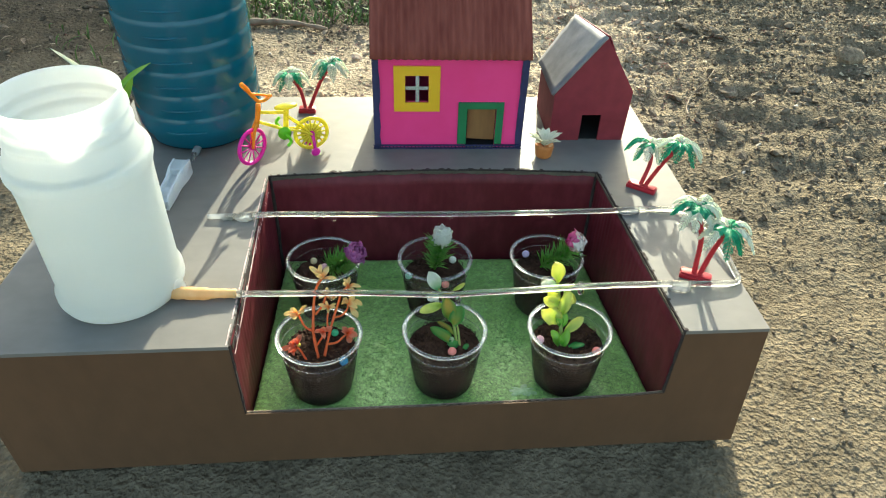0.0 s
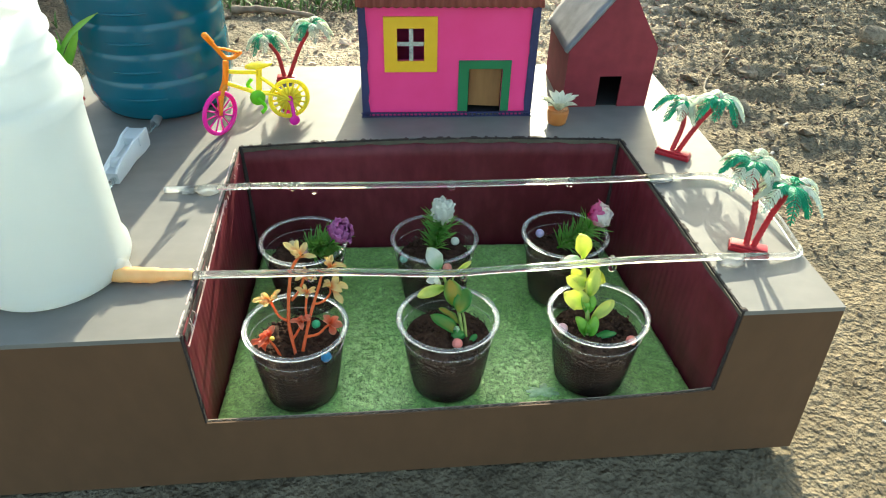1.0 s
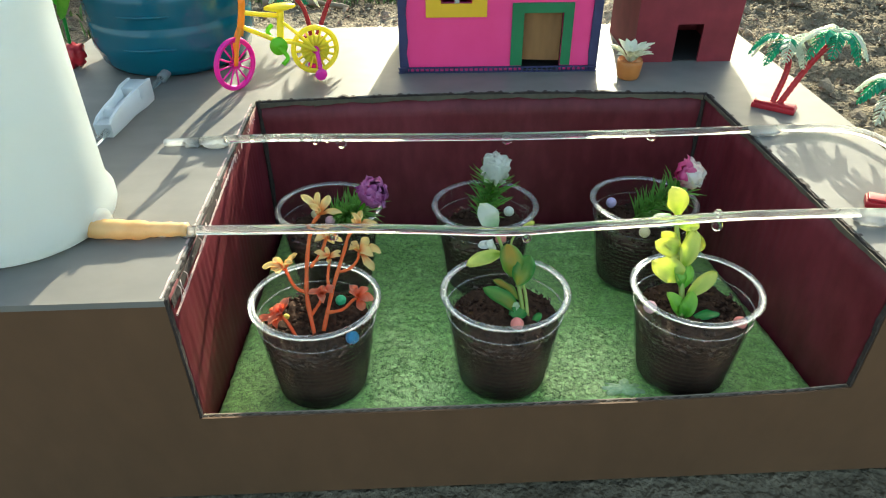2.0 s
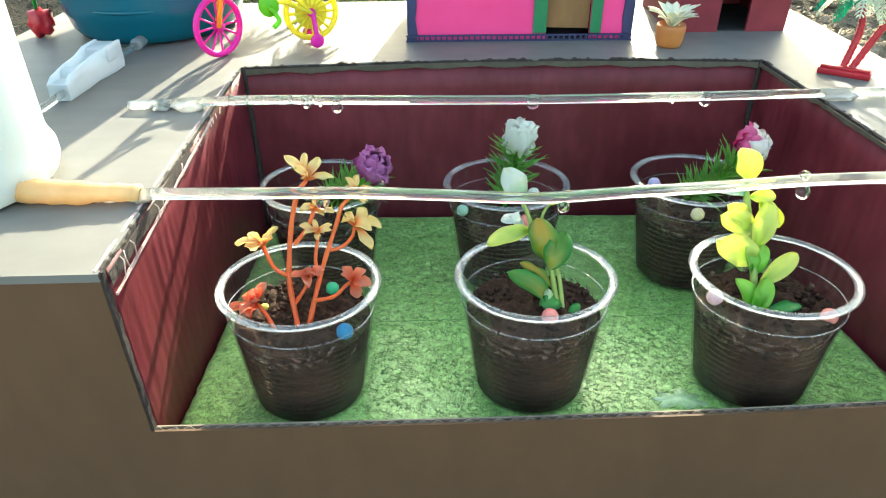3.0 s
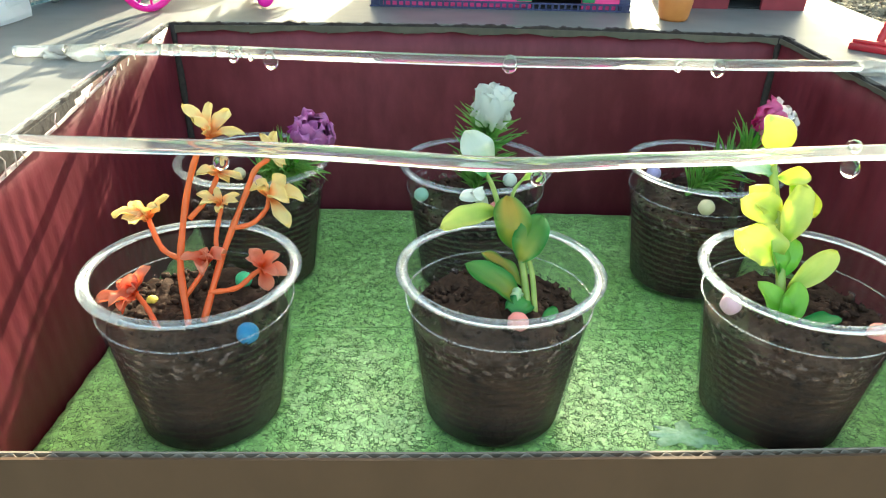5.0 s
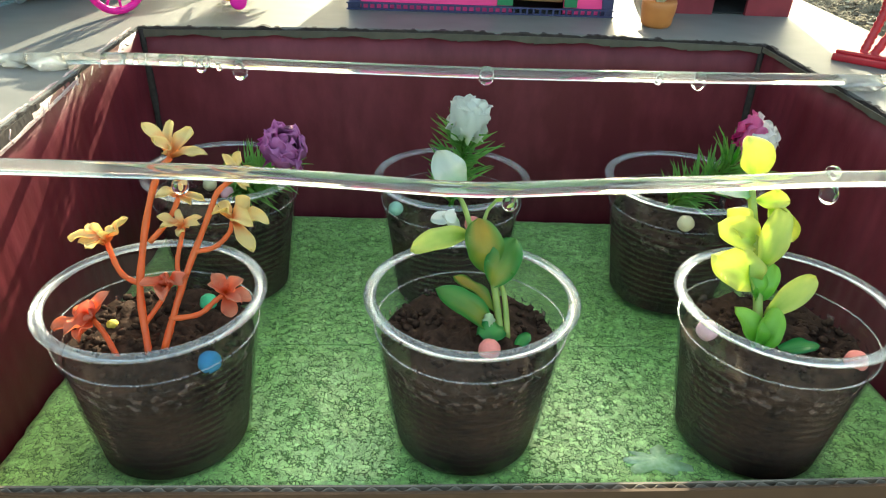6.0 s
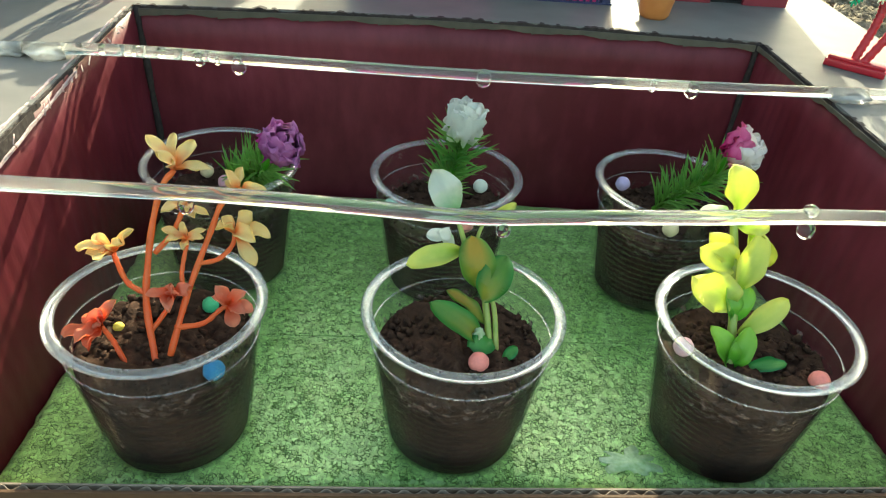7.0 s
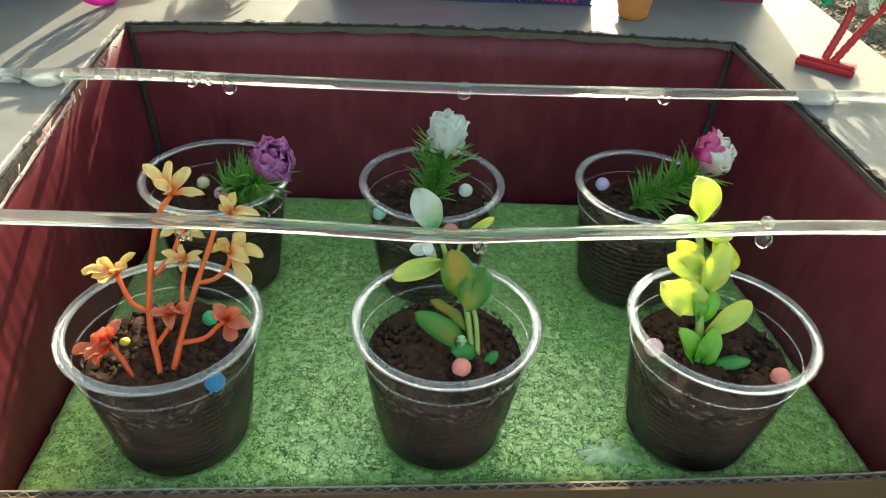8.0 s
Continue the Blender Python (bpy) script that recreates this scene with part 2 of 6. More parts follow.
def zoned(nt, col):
    """Paints shade into the soil round the tree; behind the house it is pale."""
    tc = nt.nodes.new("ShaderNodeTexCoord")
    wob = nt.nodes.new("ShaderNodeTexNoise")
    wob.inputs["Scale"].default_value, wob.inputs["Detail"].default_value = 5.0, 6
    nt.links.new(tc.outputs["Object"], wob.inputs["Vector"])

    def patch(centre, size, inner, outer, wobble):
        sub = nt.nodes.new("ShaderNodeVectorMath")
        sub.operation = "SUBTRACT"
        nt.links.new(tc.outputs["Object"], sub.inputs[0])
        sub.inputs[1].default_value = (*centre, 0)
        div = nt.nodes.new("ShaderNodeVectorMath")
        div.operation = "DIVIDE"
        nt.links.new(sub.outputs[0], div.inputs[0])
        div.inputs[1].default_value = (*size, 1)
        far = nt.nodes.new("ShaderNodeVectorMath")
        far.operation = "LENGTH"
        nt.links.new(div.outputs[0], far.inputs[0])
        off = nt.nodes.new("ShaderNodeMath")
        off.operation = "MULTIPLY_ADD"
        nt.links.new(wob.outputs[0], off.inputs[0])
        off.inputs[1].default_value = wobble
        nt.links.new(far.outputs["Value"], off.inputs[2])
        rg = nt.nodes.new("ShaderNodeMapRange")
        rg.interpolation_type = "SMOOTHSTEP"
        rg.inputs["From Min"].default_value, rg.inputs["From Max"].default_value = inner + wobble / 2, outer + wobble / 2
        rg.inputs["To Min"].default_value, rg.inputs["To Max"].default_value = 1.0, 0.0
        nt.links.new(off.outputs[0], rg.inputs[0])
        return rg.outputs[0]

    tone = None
    # the second patch is tree shade put into the soil's colour
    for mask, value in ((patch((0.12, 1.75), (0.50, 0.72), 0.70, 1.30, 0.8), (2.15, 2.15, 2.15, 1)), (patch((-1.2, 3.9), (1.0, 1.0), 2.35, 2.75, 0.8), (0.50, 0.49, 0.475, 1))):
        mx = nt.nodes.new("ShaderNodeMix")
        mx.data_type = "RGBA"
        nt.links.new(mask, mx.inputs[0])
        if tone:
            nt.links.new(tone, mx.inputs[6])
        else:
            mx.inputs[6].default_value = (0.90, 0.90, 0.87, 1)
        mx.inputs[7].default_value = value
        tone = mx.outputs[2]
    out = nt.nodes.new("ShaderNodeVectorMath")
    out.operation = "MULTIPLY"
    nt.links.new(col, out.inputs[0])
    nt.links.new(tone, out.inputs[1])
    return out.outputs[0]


def earth_material():
    """Dry trodden earth, crumbly at two sizes; painted shade darkens it round the tree."""
    m, nt, b = shader("dry_earth")
    col, fine, mp = mottled(nt, (0.105, 0.084, 0.058), (0.255, 0.204, 0.142), 130, detail=10)
    tc = nt.nodes.new("ShaderNodeTexCoord")
    heights = []
    for scale in (130, 260):
        v = nt.nodes.new("ShaderNodeTexVoronoi")
        v.inputs["Scale"].default_value = scale
        v.inputs["Randomness"].default_value = 1.0
        nt.links.new(tc.outputs["Object"], v.inputs["Vector"])
        heights.append(v.outputs["Distance"])
    s1 = nt.nodes.new("ShaderNodeMath")
    s1.operation = "MULTIPLY_ADD"
    nt.links.new(heights[0], s1.inputs[0])
    s1.inputs[1].default_value = -0.22
    nt.links.new(fine, s1.inputs[2])
    s2 = nt.nodes.new("ShaderNodeMath")
    s2.operation = "MULTIPLY_ADD"
    nt.links.new(heights[1], s2.inputs[0])
    s2.inputs[1].default_value = -0.22
    nt.links.new(s1.outputs[0], s2.inputs[2])
    bump(nt, b, s2.outputs[0], 1.0, 0.0105)
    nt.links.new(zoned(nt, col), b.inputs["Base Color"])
    b.inputs["Roughness"].default_value = 0.95
    b.inputs["Specular IOR Level"].default_value = 0.1
    return m


def fading(name, low, high, z0, z1, rough=0.4, sheer=0.25):
    """Plastic dyed from one colour to another between two heights of the thing."""
    m, nt, b = shader(name)
    tc = nt.nodes.new("ShaderNodeTexCoord")
    sep = nt.nodes.new("ShaderNodeSeparateXYZ")
    nt.links.new(tc.outputs["Object"], sep.inputs[0])
    ns = nt.nodes.new("ShaderNodeTexNoise")
    ns.inputs["Scale"].default_value = 90
    nt.links.new(tc.outputs["Object"], ns.inputs["Vector"])
    wob = nt.nodes.new("ShaderNodeMath")
    wob.operation = "MULTIPLY_ADD"
    nt.links.new(ns.outputs[0], wob.inputs[0])
    wob.inputs[1].default_value = (z1 - z0) * 0.5
    nt.links.new(sep.outputs[2], wob.inputs[2])
    rg = nt.nodes.new("ShaderNodeMapRange")
    rg.inputs["From Min"].default_value, rg.inputs["From Max"].default_value = z0 + (z1 - z0) * 0.25, z1 + (z1 - z0) * 0.25
    nt.links.new(wob.outputs[0], rg.inputs[0])
    mx = nt.nodes.new("ShaderNodeMix")
    mx.data_type = "RGBA"
    nt.links.new(rg.outputs[0], mx.inputs[0])
    mx.inputs[6].default_value, mx.inputs[7].default_value = (*low, 1), (*high, 1)
    nt.links.new(mx.outputs[2], b.inputs["Base Color"])
    b.inputs["Roughness"].default_value = rough
    tr = nt.nodes.new("ShaderNodeBsdfTranslucent")
    nt.links.new(mx.outputs[2], tr.inputs[0])
    ms = nt.nodes.new("ShaderNodeMixShader")
    ms.inputs[0].default_value = sheer
    nt.links.new(b.outputs[0], ms.inputs[1])
    nt.links.new(tr.outputs[0], ms.inputs[2])
    nt.links.new(ms.outputs[0], nt.nodes["Material Output"].inputs[0])
    return m


GREY = surface("grey_painted_card", (0.150, 0.138, 0.124), (0.193, 0.178, 0.160), 40, 0.54, 0.10, 0.0005, (1, 1.5, 1), spec=0.26)
KRAFT = surface("kraft_card", (0.090, 0.041, 0.0165), (0.118, 0.055, 0.024), 30, 0.75, 0.1, 0.0005, (2, 1, 1))
MAROON = surface("maroon_paint", (0.105, 0.0095, 0.015), (0.205, 0.030, 0.043), 60, 0.50, 0.45, 0.0014, (1.2, 1.2, 0.6), spec=0.32, lo=0.42, hi=0.72)
FRAY_AND_SHADE = surface("torn_edge_and_corner_shade", (0.018, 0.010, 0.009), (0.050, 0.034, 0.027), 400, 0.9, 0.6, 0.001)
FOLD = surface("folded_deck_paper", (0.070, 0.054, 0.036), (0.120, 0.095, 0.064), 120, 0.8, 0.3, 0.0006)
TORN = surface("torn_pale_paper", (0.38, 0.20, 0.19), (0.70, 0.58, 0.53), 500, 0.9, 0.4, 0.0006)
CARD_CORE = surface("bare_card_core", (0.17, 0.125, 0.085), (0.32, 0.25, 0.18), 200, 0.85, 0.3, 0.0005)
FOAM = foam_material()
EARTH = earth_material()
STRAW = soil_material("dry_straw", (0.24, 0.19, 0.12), (0.52, 0.44, 0.31), 150, 0.5)
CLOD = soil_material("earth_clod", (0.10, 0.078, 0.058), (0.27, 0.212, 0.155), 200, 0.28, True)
PEBBLE = surface("pale_pebble", (0.26, 0.23, 0.19), (0.45, 0.41, 0.36), 200, 0.7, 0.3, 0.001)
POTTING = soil_material("potting_soil", (0.014, 0.0068, 0.0042), (0.070, 0.035, 0.021), 330, relief=0.0014)
CLEAR = clear("clear_cup_plastic", (0.985, 0.985, 0.985), 0.006, 0.10, 0.11)
CUP_RIM = clear("cup_rim_plastic", (0.94, 0.97, 0.99), 0.16, 0.22, 0.5)
CUP_LEDGE = clear("cup_ledge_plastic", (0.98, 0.985, 0.99), 0.12, 0.15, 0.4)
VINYL = refracting("clear_vinyl_tube", 1.30, 0.10, 0.07)
WATER = refracting("water", 1.33, 0.0, 0.0)
LIGHT_SPECKS = speckled_film("caught_light_specks", (0.26, 0.155, 0.12), 300, 0.54, 0.74)
GLUE = clear("hot_glue", (0.95, 0.95, 0.94), 0.45, 0.2, 1.0)
CLAMP = clear("milky_plastic", (0.9, 0.93, 0.95), 0.93, 0.3, 0.4)
JAR_WHITE = surface("white_milky_plastic", (0.86, 0.88, 0.865), (0.90, 0.915, 0.90), 12, 0.33, 0.05, 0.001, sheer=0.78)
BLUE = surface("blue_plastic", (0.002, 0.098, 0.150), (0.004, 0.132, 0.198), 9, 0.2, 0.05, 0.002, sheer=0.2)
SLEEVE = surface("amber_rubber", (0.72, 0.40, 0.14), (0.85, 0.58, 0.28), 60, 0.4, 0.2, 0.0008, sheer=0.3)
PINK = surface("pink_paper", (0.80, 0.035, 0.20), (0.86, 0.055, 0.25), 30, 0.45, 0.1, 0.0005)
NAVY = surface("navy_paint", (0.012, 0.014, 0.055), (0.03, 0.035, 0.11), 80, 0.5, 0.3, 0.0006)
YELLOW = surface("yellow_paper", (0.70, 0.37, 0.012), (0.78, 0.45, 0.025), 40, 0.5, 0.1, 0.0005)
GREEN_PAPER = surface("green_paper", (0.008, 0.13, 0.045), (0.015, 0.19, 0.07), 40, 0.5, 0.1, 0.0005)
DOOR_BROWN = surface("brown_card", (0.17, 0.074, 0.022), (0.29, 0.135, 0.045), 120, 0.6, 0.3, 0.0006, (1, 1, 0.2))
DARK = surface("dark_inside", (0.008, 0.008, 0.008), (0.02, 0.018, 0.018), 40, 0.9, 0.0)
TAPE = surface("silvery_strip", (0.16, 0.15, 0.14), (0.50, 0.48, 0.44), 500, 0.5, 0.4, 0.0006)
ROOF_RED = surface("brown_red_roof_paint", (0.15, 0.030, 0.020), (0.26, 0.070, 0.048), 60, 0.75, 0.3, 0.0006, (3, 0.5, 0.5), spec=0.25)
SHED_RED = surface("dull_red_paint", (0.16, 0.010, 0.020), (0.24, 0.022, 0.036), 60, 0.7, 0.3, 0.0006)
SHED_ROOF = surface("grey_roof_card", (0.145, 0.143, 0.150), (0.25, 0.245, 0.255), 70, 0.6, 0.4, 0.0008)
PALM_RED = surface("red_toy_plastic", (0.42, 0.012, 0.022), (0.55, 0.02, 0.035), 60, 0.35, 0.1, 0.0004, sheer=0.12)
PALM_GREEN = surface("green_toy_plastic", (0.018, 0.36, 0.19), (0.045, 0.54, 0.30), 150, 0.4, 0.2, 0.0004, sheer=0.55)
PALM_PALE = surface("sun_glint_fronds", (0.74, 0.80, 0.64), (0.92, 0.92, 0.82), 150, 0.5, 0.2, 0.0004, sheer=0.55)
MAGENTA = surface("magenta_plastic", (0.75, 0.01, 0.35), (0.85, 0.02, 0.42), 60, 0.35, 0.05, 0.0004, sheer=0.25)
TOY_ORANGE = surface("orange_plastic", (0.85, 0.30, 0.02), (0.90, 0.38, 0.04), 60, 0.35, 0.05, 0.0004, sheer=0.3)
TOY_YELLOW = surface("yellow_plastic", (0.85, 0.72, 0.04), (0.90, 0.80, 0.08), 60, 0.35, 0.05, 0.0004, sheer=0.35)
TOY_LIME = surface("lime_plastic", (0.18, 0.60, 0.02), (0.28, 0.72, 0.05), 60, 0.35, 0.05, 0.0004, sheer=0.35)
TERRA = surface("terracotta_plastic", (0.42, 0.13, 0.03), (0.52, 0.19, 0.05), 90, 0.5, 0.2, 0.0005)
VARIEGATED = surface("cream_and_green_leaf", (0.30, 0.42, 0.16), (0.88, 0.86, 0.70), 160, 0.5, 0.1, 0.0004, sheer=0.4, lo=0.3, hi=0.48)
ORANGE_PLANT = fading("orange_stem_plastic", (0.84, 0.13, 0.035), (0.90, 0.27, 0.07), 0.05, 0.13, 0.4, 0.38)
CORAL = dyed("coral_leaf_plastic", (0.90, 0.15, 0.03), (0.95, 0.46, 0.30), None, 0.1, 0.9, 0.4, 0.7)
AMBER = dyed("yellow_orange_leaf_plastic", (0.95, 0.32, 0.09), (0.98, 0.80, 0.40), None, 0.08, 0.62, 0.4, 0.6)
LEAF_MIX = dyed("green_and_ochre_leaf", (0.40, 0.47, 0.08), (0.68, 0.48, 0.09), (0.22, 0.42, 0.08), 0.1, 0.7, 0.35, 0.62)
LEAF_EDGED = dyed("green_leaf_with_ochre_heart", (0.46, 0.46, 0.09), (0.22, 0.44, 0.09), (0.10, 0.38, 0.08), 0.2, 0.75, 0.35, 0.6)
LEAF_GREEN = dyed("green_leaf_plastic", (0.09, 0.36, 0.06), (0.10, 0.34, 0.07), (0.03, 0.24, 0.06), 0.1, 0.8, 0.35, 0.45)
LEAF_PALE = dyed("pale_green_leaf", (0.16, 0.46, 0.16), (0.84, 0.85, 0.72), None, 0.05, 0.6, 0.4, 0.45)
LEAF_LIME = dyed("lime_yellow_leaf", (0.42, 0.60, 0.08), (0.90, 0.88, 0.26), (0.84, 0.84, 0.24), 0.05, 0.85, 0.45, 0.55)
LEAF_SPRING = dyed("spring_green_leaf", (0.12, 0.46, 0.04), (0.42, 0.68, 0.10), None, 0.1, 0.9, 0.35, 0.45)
STALK = surface("pale_green_stalk", (0.28, 0.40, 0.08), (0.50, 0.52, 0.14), 120, 0.4, 0.1, 0.0004, sheer=0.25)
NEEDLE = surface("needle_green", (0.11, 0.36, 0.06), (0.40, 0.64, 0.15), 160, 0.4, 0.0, sheer=0.5)
PURPLE = dyed("purple_petal", (0.52, 0.07, 0.36), (0.70, 0.26, 0.55), None, 0.2, 1.0, 0.45, 0.55)
WHITE_PETAL = dyed("white_petal", (0.74, 0.84, 0.58), (0.93, 0.93, 0.87), None, 0.0, 0.35, 0.45, 0.68)
PINK_PETAL = dyed("hot_pink_petal", (0.72, 0.03, 0.24), (0.86, 0.20, 0.42), None, 0.3, 1.0, 0.45, 0.45)
BLUSH_PETAL = dyed("blush_petal", (0.84, 0.30, 0.42), (0.93, 0.84, 0.77), None, 0.1, 0.6, 0.45, 0.45)
GRASS = surface("wild_grass", (0.05, 0.12, 0.02), (0.14, 0.22, 0.05), 60, 0.6, 0.0, sheer=0.3)
DRY = surface("dry_litter", (0.10, 0.07, 0.045), (0.30, 0.23, 0.16), 60, 0.9, 0.2, 0.001)
BEADS = {k: surface(k + "_foam_bead", tuple(v * 0.85 for v in c), c, 900, 0.7, 0.35, 0.0006) for k, c in {
    "salmon": (0.85, 0.25, 0.20), "blue": (0.02, 0.21, 0.40), "mint": (0.36, 0.60, 0.44), "green": (0.06, 0.45, 0.20), "pink": (0.80, 0.45, 0.48), "white": (0.75, 0.76, 0.62),
    "lilac": (0.50, 0.40, 0.60), "cream": (0.75, 0.62, 0.35), "yellow": (0.8, 0.6, 0.08)}.items()}


# ---- mesh helpers ----
def mesh_object(name, bm, material, smooth=True):
    me = bpy.data.meshes.new(name)
    bm.normal_update()
    bm.to_mesh(me)
    bm.free()
    for p in me.polygons:
        p.use_smooth = smooth
    for m in (material if isinstance(material, (list, tuple)) else [material]):
        me.materials.append(m)
    return new(name, me)


def part(name, bm, material, parent, label="", smooth=True):
    ob = mesh_object(name, bm, material, smooth)
    ob.parent = parent
    return tagged(ob, label)


def thing(name, m, label, category, group="", kind=""):
    ob = new(name)
    ob.empty_display_size = 0.02
    ob.matrix_world = m
    return tagged(ob, label, category, group, kind)


def box(bm, x0, y0, z0, x1, y1, z1, bevel=0.0, m=None):
    v = [bm.verts.new(c) for c in ((x0, y0, z0), (x1, y0, z0), (x1, y1, z0), (x0, y1, z0), (x0, y0, z1), (x1, y0, z1), (x1, y1, z1), (x0, y1, z1))]
    f = [bm.faces.new([v[i] for i in q]) for q in ((3, 2, 1, 0), (4, 5, 6, 7), (0, 1, 5, 4), (1, 2, 6, 5), (2, 3, 7, 6), (3, 0, 4, 7))]
    if bevel:
        es = list({e for q in f for e in q.edges})
        r = bmesh.ops.bevel(bm, geom=es, offset=bevel, segments=2, affect="EDGES", profile=0.5)
        v = list({w for q in r["faces"] for w in q.verts} | {w for w in v if w.is_valid})
    if m is not None:
        bmesh.ops.transform(bm, matrix=m, verts=[w for w in v if w.is_valid])
    return bm


def prism(bm, poly, place, depth, flat=False):
    """A polygon of (u, v), set in space by place(u, v, w), drawn out from w = 0 to depth."""
    a = [bm.verts.new(place(u, v, 0)) for u, v in poly]
    b = [bm.verts.new(place(u, v, depth)) for u, v in poly]
    bm.faces.new(a)
    bm.faces.new(list(reversed(b)))
    n = len(poly)
    for i in range(n):
        bm.faces.new((a[i], b[i], b[(i + 1) % n], a[(i + 1) % n]))
    bm.normal_update()
    bmesh.ops.triangulate(bm, faces=[f for f in bm.faces if len(f.verts) > 4])
    bmesh.ops.recalc_face_normals(bm, faces=bm.faces[:])
    return bm


def lathe(bm, profile, seg=48, wobble=0.0, m=None, closed=False):
    rings = []
    for r, z in profile:
        ring = []
        for k in range(seg):
            a = 2 * math.pi * k / seg
            rr = r * (1 + wobble * noise.noise((math.cos(a) * 2, math.sin(a) * 2, z * 30)))
            p = Vector((rr * math.cos(a), rr * math.sin(a), z))
            ring.append(bm.verts.new(m @ p if m is not None else p))
        rings.append(ring)
    pairs = list(zip(rings, rings[1:])) + ([(rings[-1], rings[0])] if closed else [])
    for lo, up in pairs:
        for k in range(seg):
            bm.faces.new((lo[k], lo[(k + 1) % seg], up[(k + 1) % seg], up[k]))
    if not closed:
        if profile[0][0] > 1e-6:
            bm.faces.new(list(reversed(rings[0])))
        if profile[-1][0] > 1e-6:
            bm.faces.new(rings[-1])
    return bm


def smooth_line(pts, steps=6):
    """A Catmull-Rom curve through the points."""
    p = [Vector(q) for q in pts]
    p = [p[0] * 2 - p[1]] + p + [p[-1] * 2 - p[-2]]
    out = []
    for i in range(1, len(p) - 2):
        for k in range(steps):
            t = k / steps
            a, b, c, d = p[i - 1], p[i], p[i + 1], p[i + 2]
            out.append(0.5 * (2 * b + (c - a) * t + (2 * a - 5 * b + 4 * c - d) * t * t + (3 * b - a - 3 * c + d) * t ** 3))
    out.append(p[-2])
    return out


def sweep(bm, pts, radius, seg=10, caps=True):
    """A round rod along a line; radius is a number or a function of 0..1."""
    n = len(pts)
    up = Vector((0.13, 0.21, 0.97))
    rings = []
    for i, p in enumerate(pts):
        d = (pts[min(i + 1, n - 1)] - pts[max(i - 1, 0)]).normalized()
        u = up - d * up.dot(d)
        u = u.normalized() if u.length > 1e-4 else d.orthogonal().normalized()
        up = u
        w = d.cross(u)
        r = radius(i / (n - 1)) if callable(radius) else radius
        rings.append([bm.verts.new(p + r * (math.cos(a) * u + math.sin(a) * w)) for a in (2 * math.pi * k / seg for k in range(seg))])
    for lo, hi in zip(rings, rings[1:]):
        for k in range(seg):
            bm.faces.new((lo[k], lo[(k + 1) % seg], hi[(k + 1) % seg], hi[k]))
    if caps:
        bm.faces.new(list(reversed(rings[0])))
        bm.faces.new(rings[-1])
    return bm


def ball(bm, centre, r, squash=(1, 1, 1), rough=0.0, sub=2, seed=0.0):
    g = bmesh.ops.create_icosphere(bm, subdivisions=sub, radius=1)["verts"]
    for v in g:
        k = 1 + rough * noise.noise(v.co * 2.3 + Vector((seed, seed * 1.7, 0)))
        v.co = Vector(centre) + Vector((v.co[i] * r * squash[i] * k for i in range(3)))
    return bm


def leaf(bm, base, tip, width, normal=(0, -1, 0.4), cup=0.25, bend=0.12, blunt=0.45, thick=0.0005, rows=8, spoon=False, curl=0.16):
    """A closed thin blade from base to tip: outline widest at blunt, cupped across and bent along."""
    base, tip = Vector(base), Vector(tip)
    d = tip - base
    n = Vector(normal)
    n = n - d * (n.dot(d) / d.length_squared)
    n = n.normalized() if n.length > 1e-6 else d.orthogonal().normalized()
    s = d.normalized().cross(n)
    wave = width * curl
    uv = bm.loops.layers.uv.verify()
    spot, made = {}, []
    lay = []
    for sgn in (1, -1):
        grid = []
        for i in range(rows + 1):
            t = math.sin(math.pi / 2 * i / rows) if spoon else i / rows
            if spoon:
                k = min(1, max(0, (t + 0.02) / 0.68))
                w = width / 2 * ((0.14 + 0.86 * k * k * (3 - 2 * k)) if t < 0.72 else math.sqrt(max(0.0, 1 - ((t - 0.72) / 0.28) ** 2)))
            else:
                w = width / 2 * max(0.10 if i == 0 else 0.0, math.sin(math.pi * t ** (math.log(0.5) / math.log(blunt))) ** 0.52)
            c = base + d * t + n * (bend * d.length * math.sin(math.pi * t))
            grid.append([bm.verts.new(c + s * (w * x) + n * (cup * w * x * x + sgn * thick / 2 + wave * x * noise.noise((t * 3.1, x * 1.3 + base.x * 400, tip.z * 300)))) for x in (-1, -0.5, 0, 0.5, 1)])
            for k, v in enumerate(grid[-1]):
                spot[v] = (k / 4, t)
        for a, b in zip(grid, grid[1:]):
            for k in range(4):
                q = (a[k], a[k + 1], b[k + 1], b[k])
                made.append(bm.faces.new(q if sgn < 0 else tuple(reversed(q))))
        lay.append(grid)
    top, bot = lay
    for i in range(rows):
        for k in (0, 4):
            made.append(bm.faces.new((top[i][k], top[i + 1][k], bot[i + 1][k], bot[i][k])))
    for f in made:
        for lp in f.loops:
            lp[uv].uv = spot[lp.vert]
    return bm


# ---- ground ----
def graded(lo, hi, step, far):
    """Even lines from lo to hi and widening ones out to far on both sides."""
    mid = list(np.arange(lo, hi + step / 2, step))
    out, g, x = [], step, hi
    while x < far:
        g *= 1.35
        x += g
        out.append(x)
    back, g, x = [], step, lo
    while x > -far:
        g *= 1.35
        x -= g
        back.append(x)
    return list(reversed(back)) + mid + out


BOX_FRONT_L, BOX_FRONT_R, BOX_BACK_R, BOX_BACK_L = (-0.333, 0.5035), (0.368, 0.5195), (0.352, 0.968), (-0.316, 0.965)
TOP = 0.167


def tilth(x, y):
    """0 to 1: from trodden earth beside the model to the tilled earth beyond."""
    return min(1.0, max(0.06, (x + y - 1.30 + 0.15 * noise.noise((x * 4, y * 4, 2))) / 0.6))


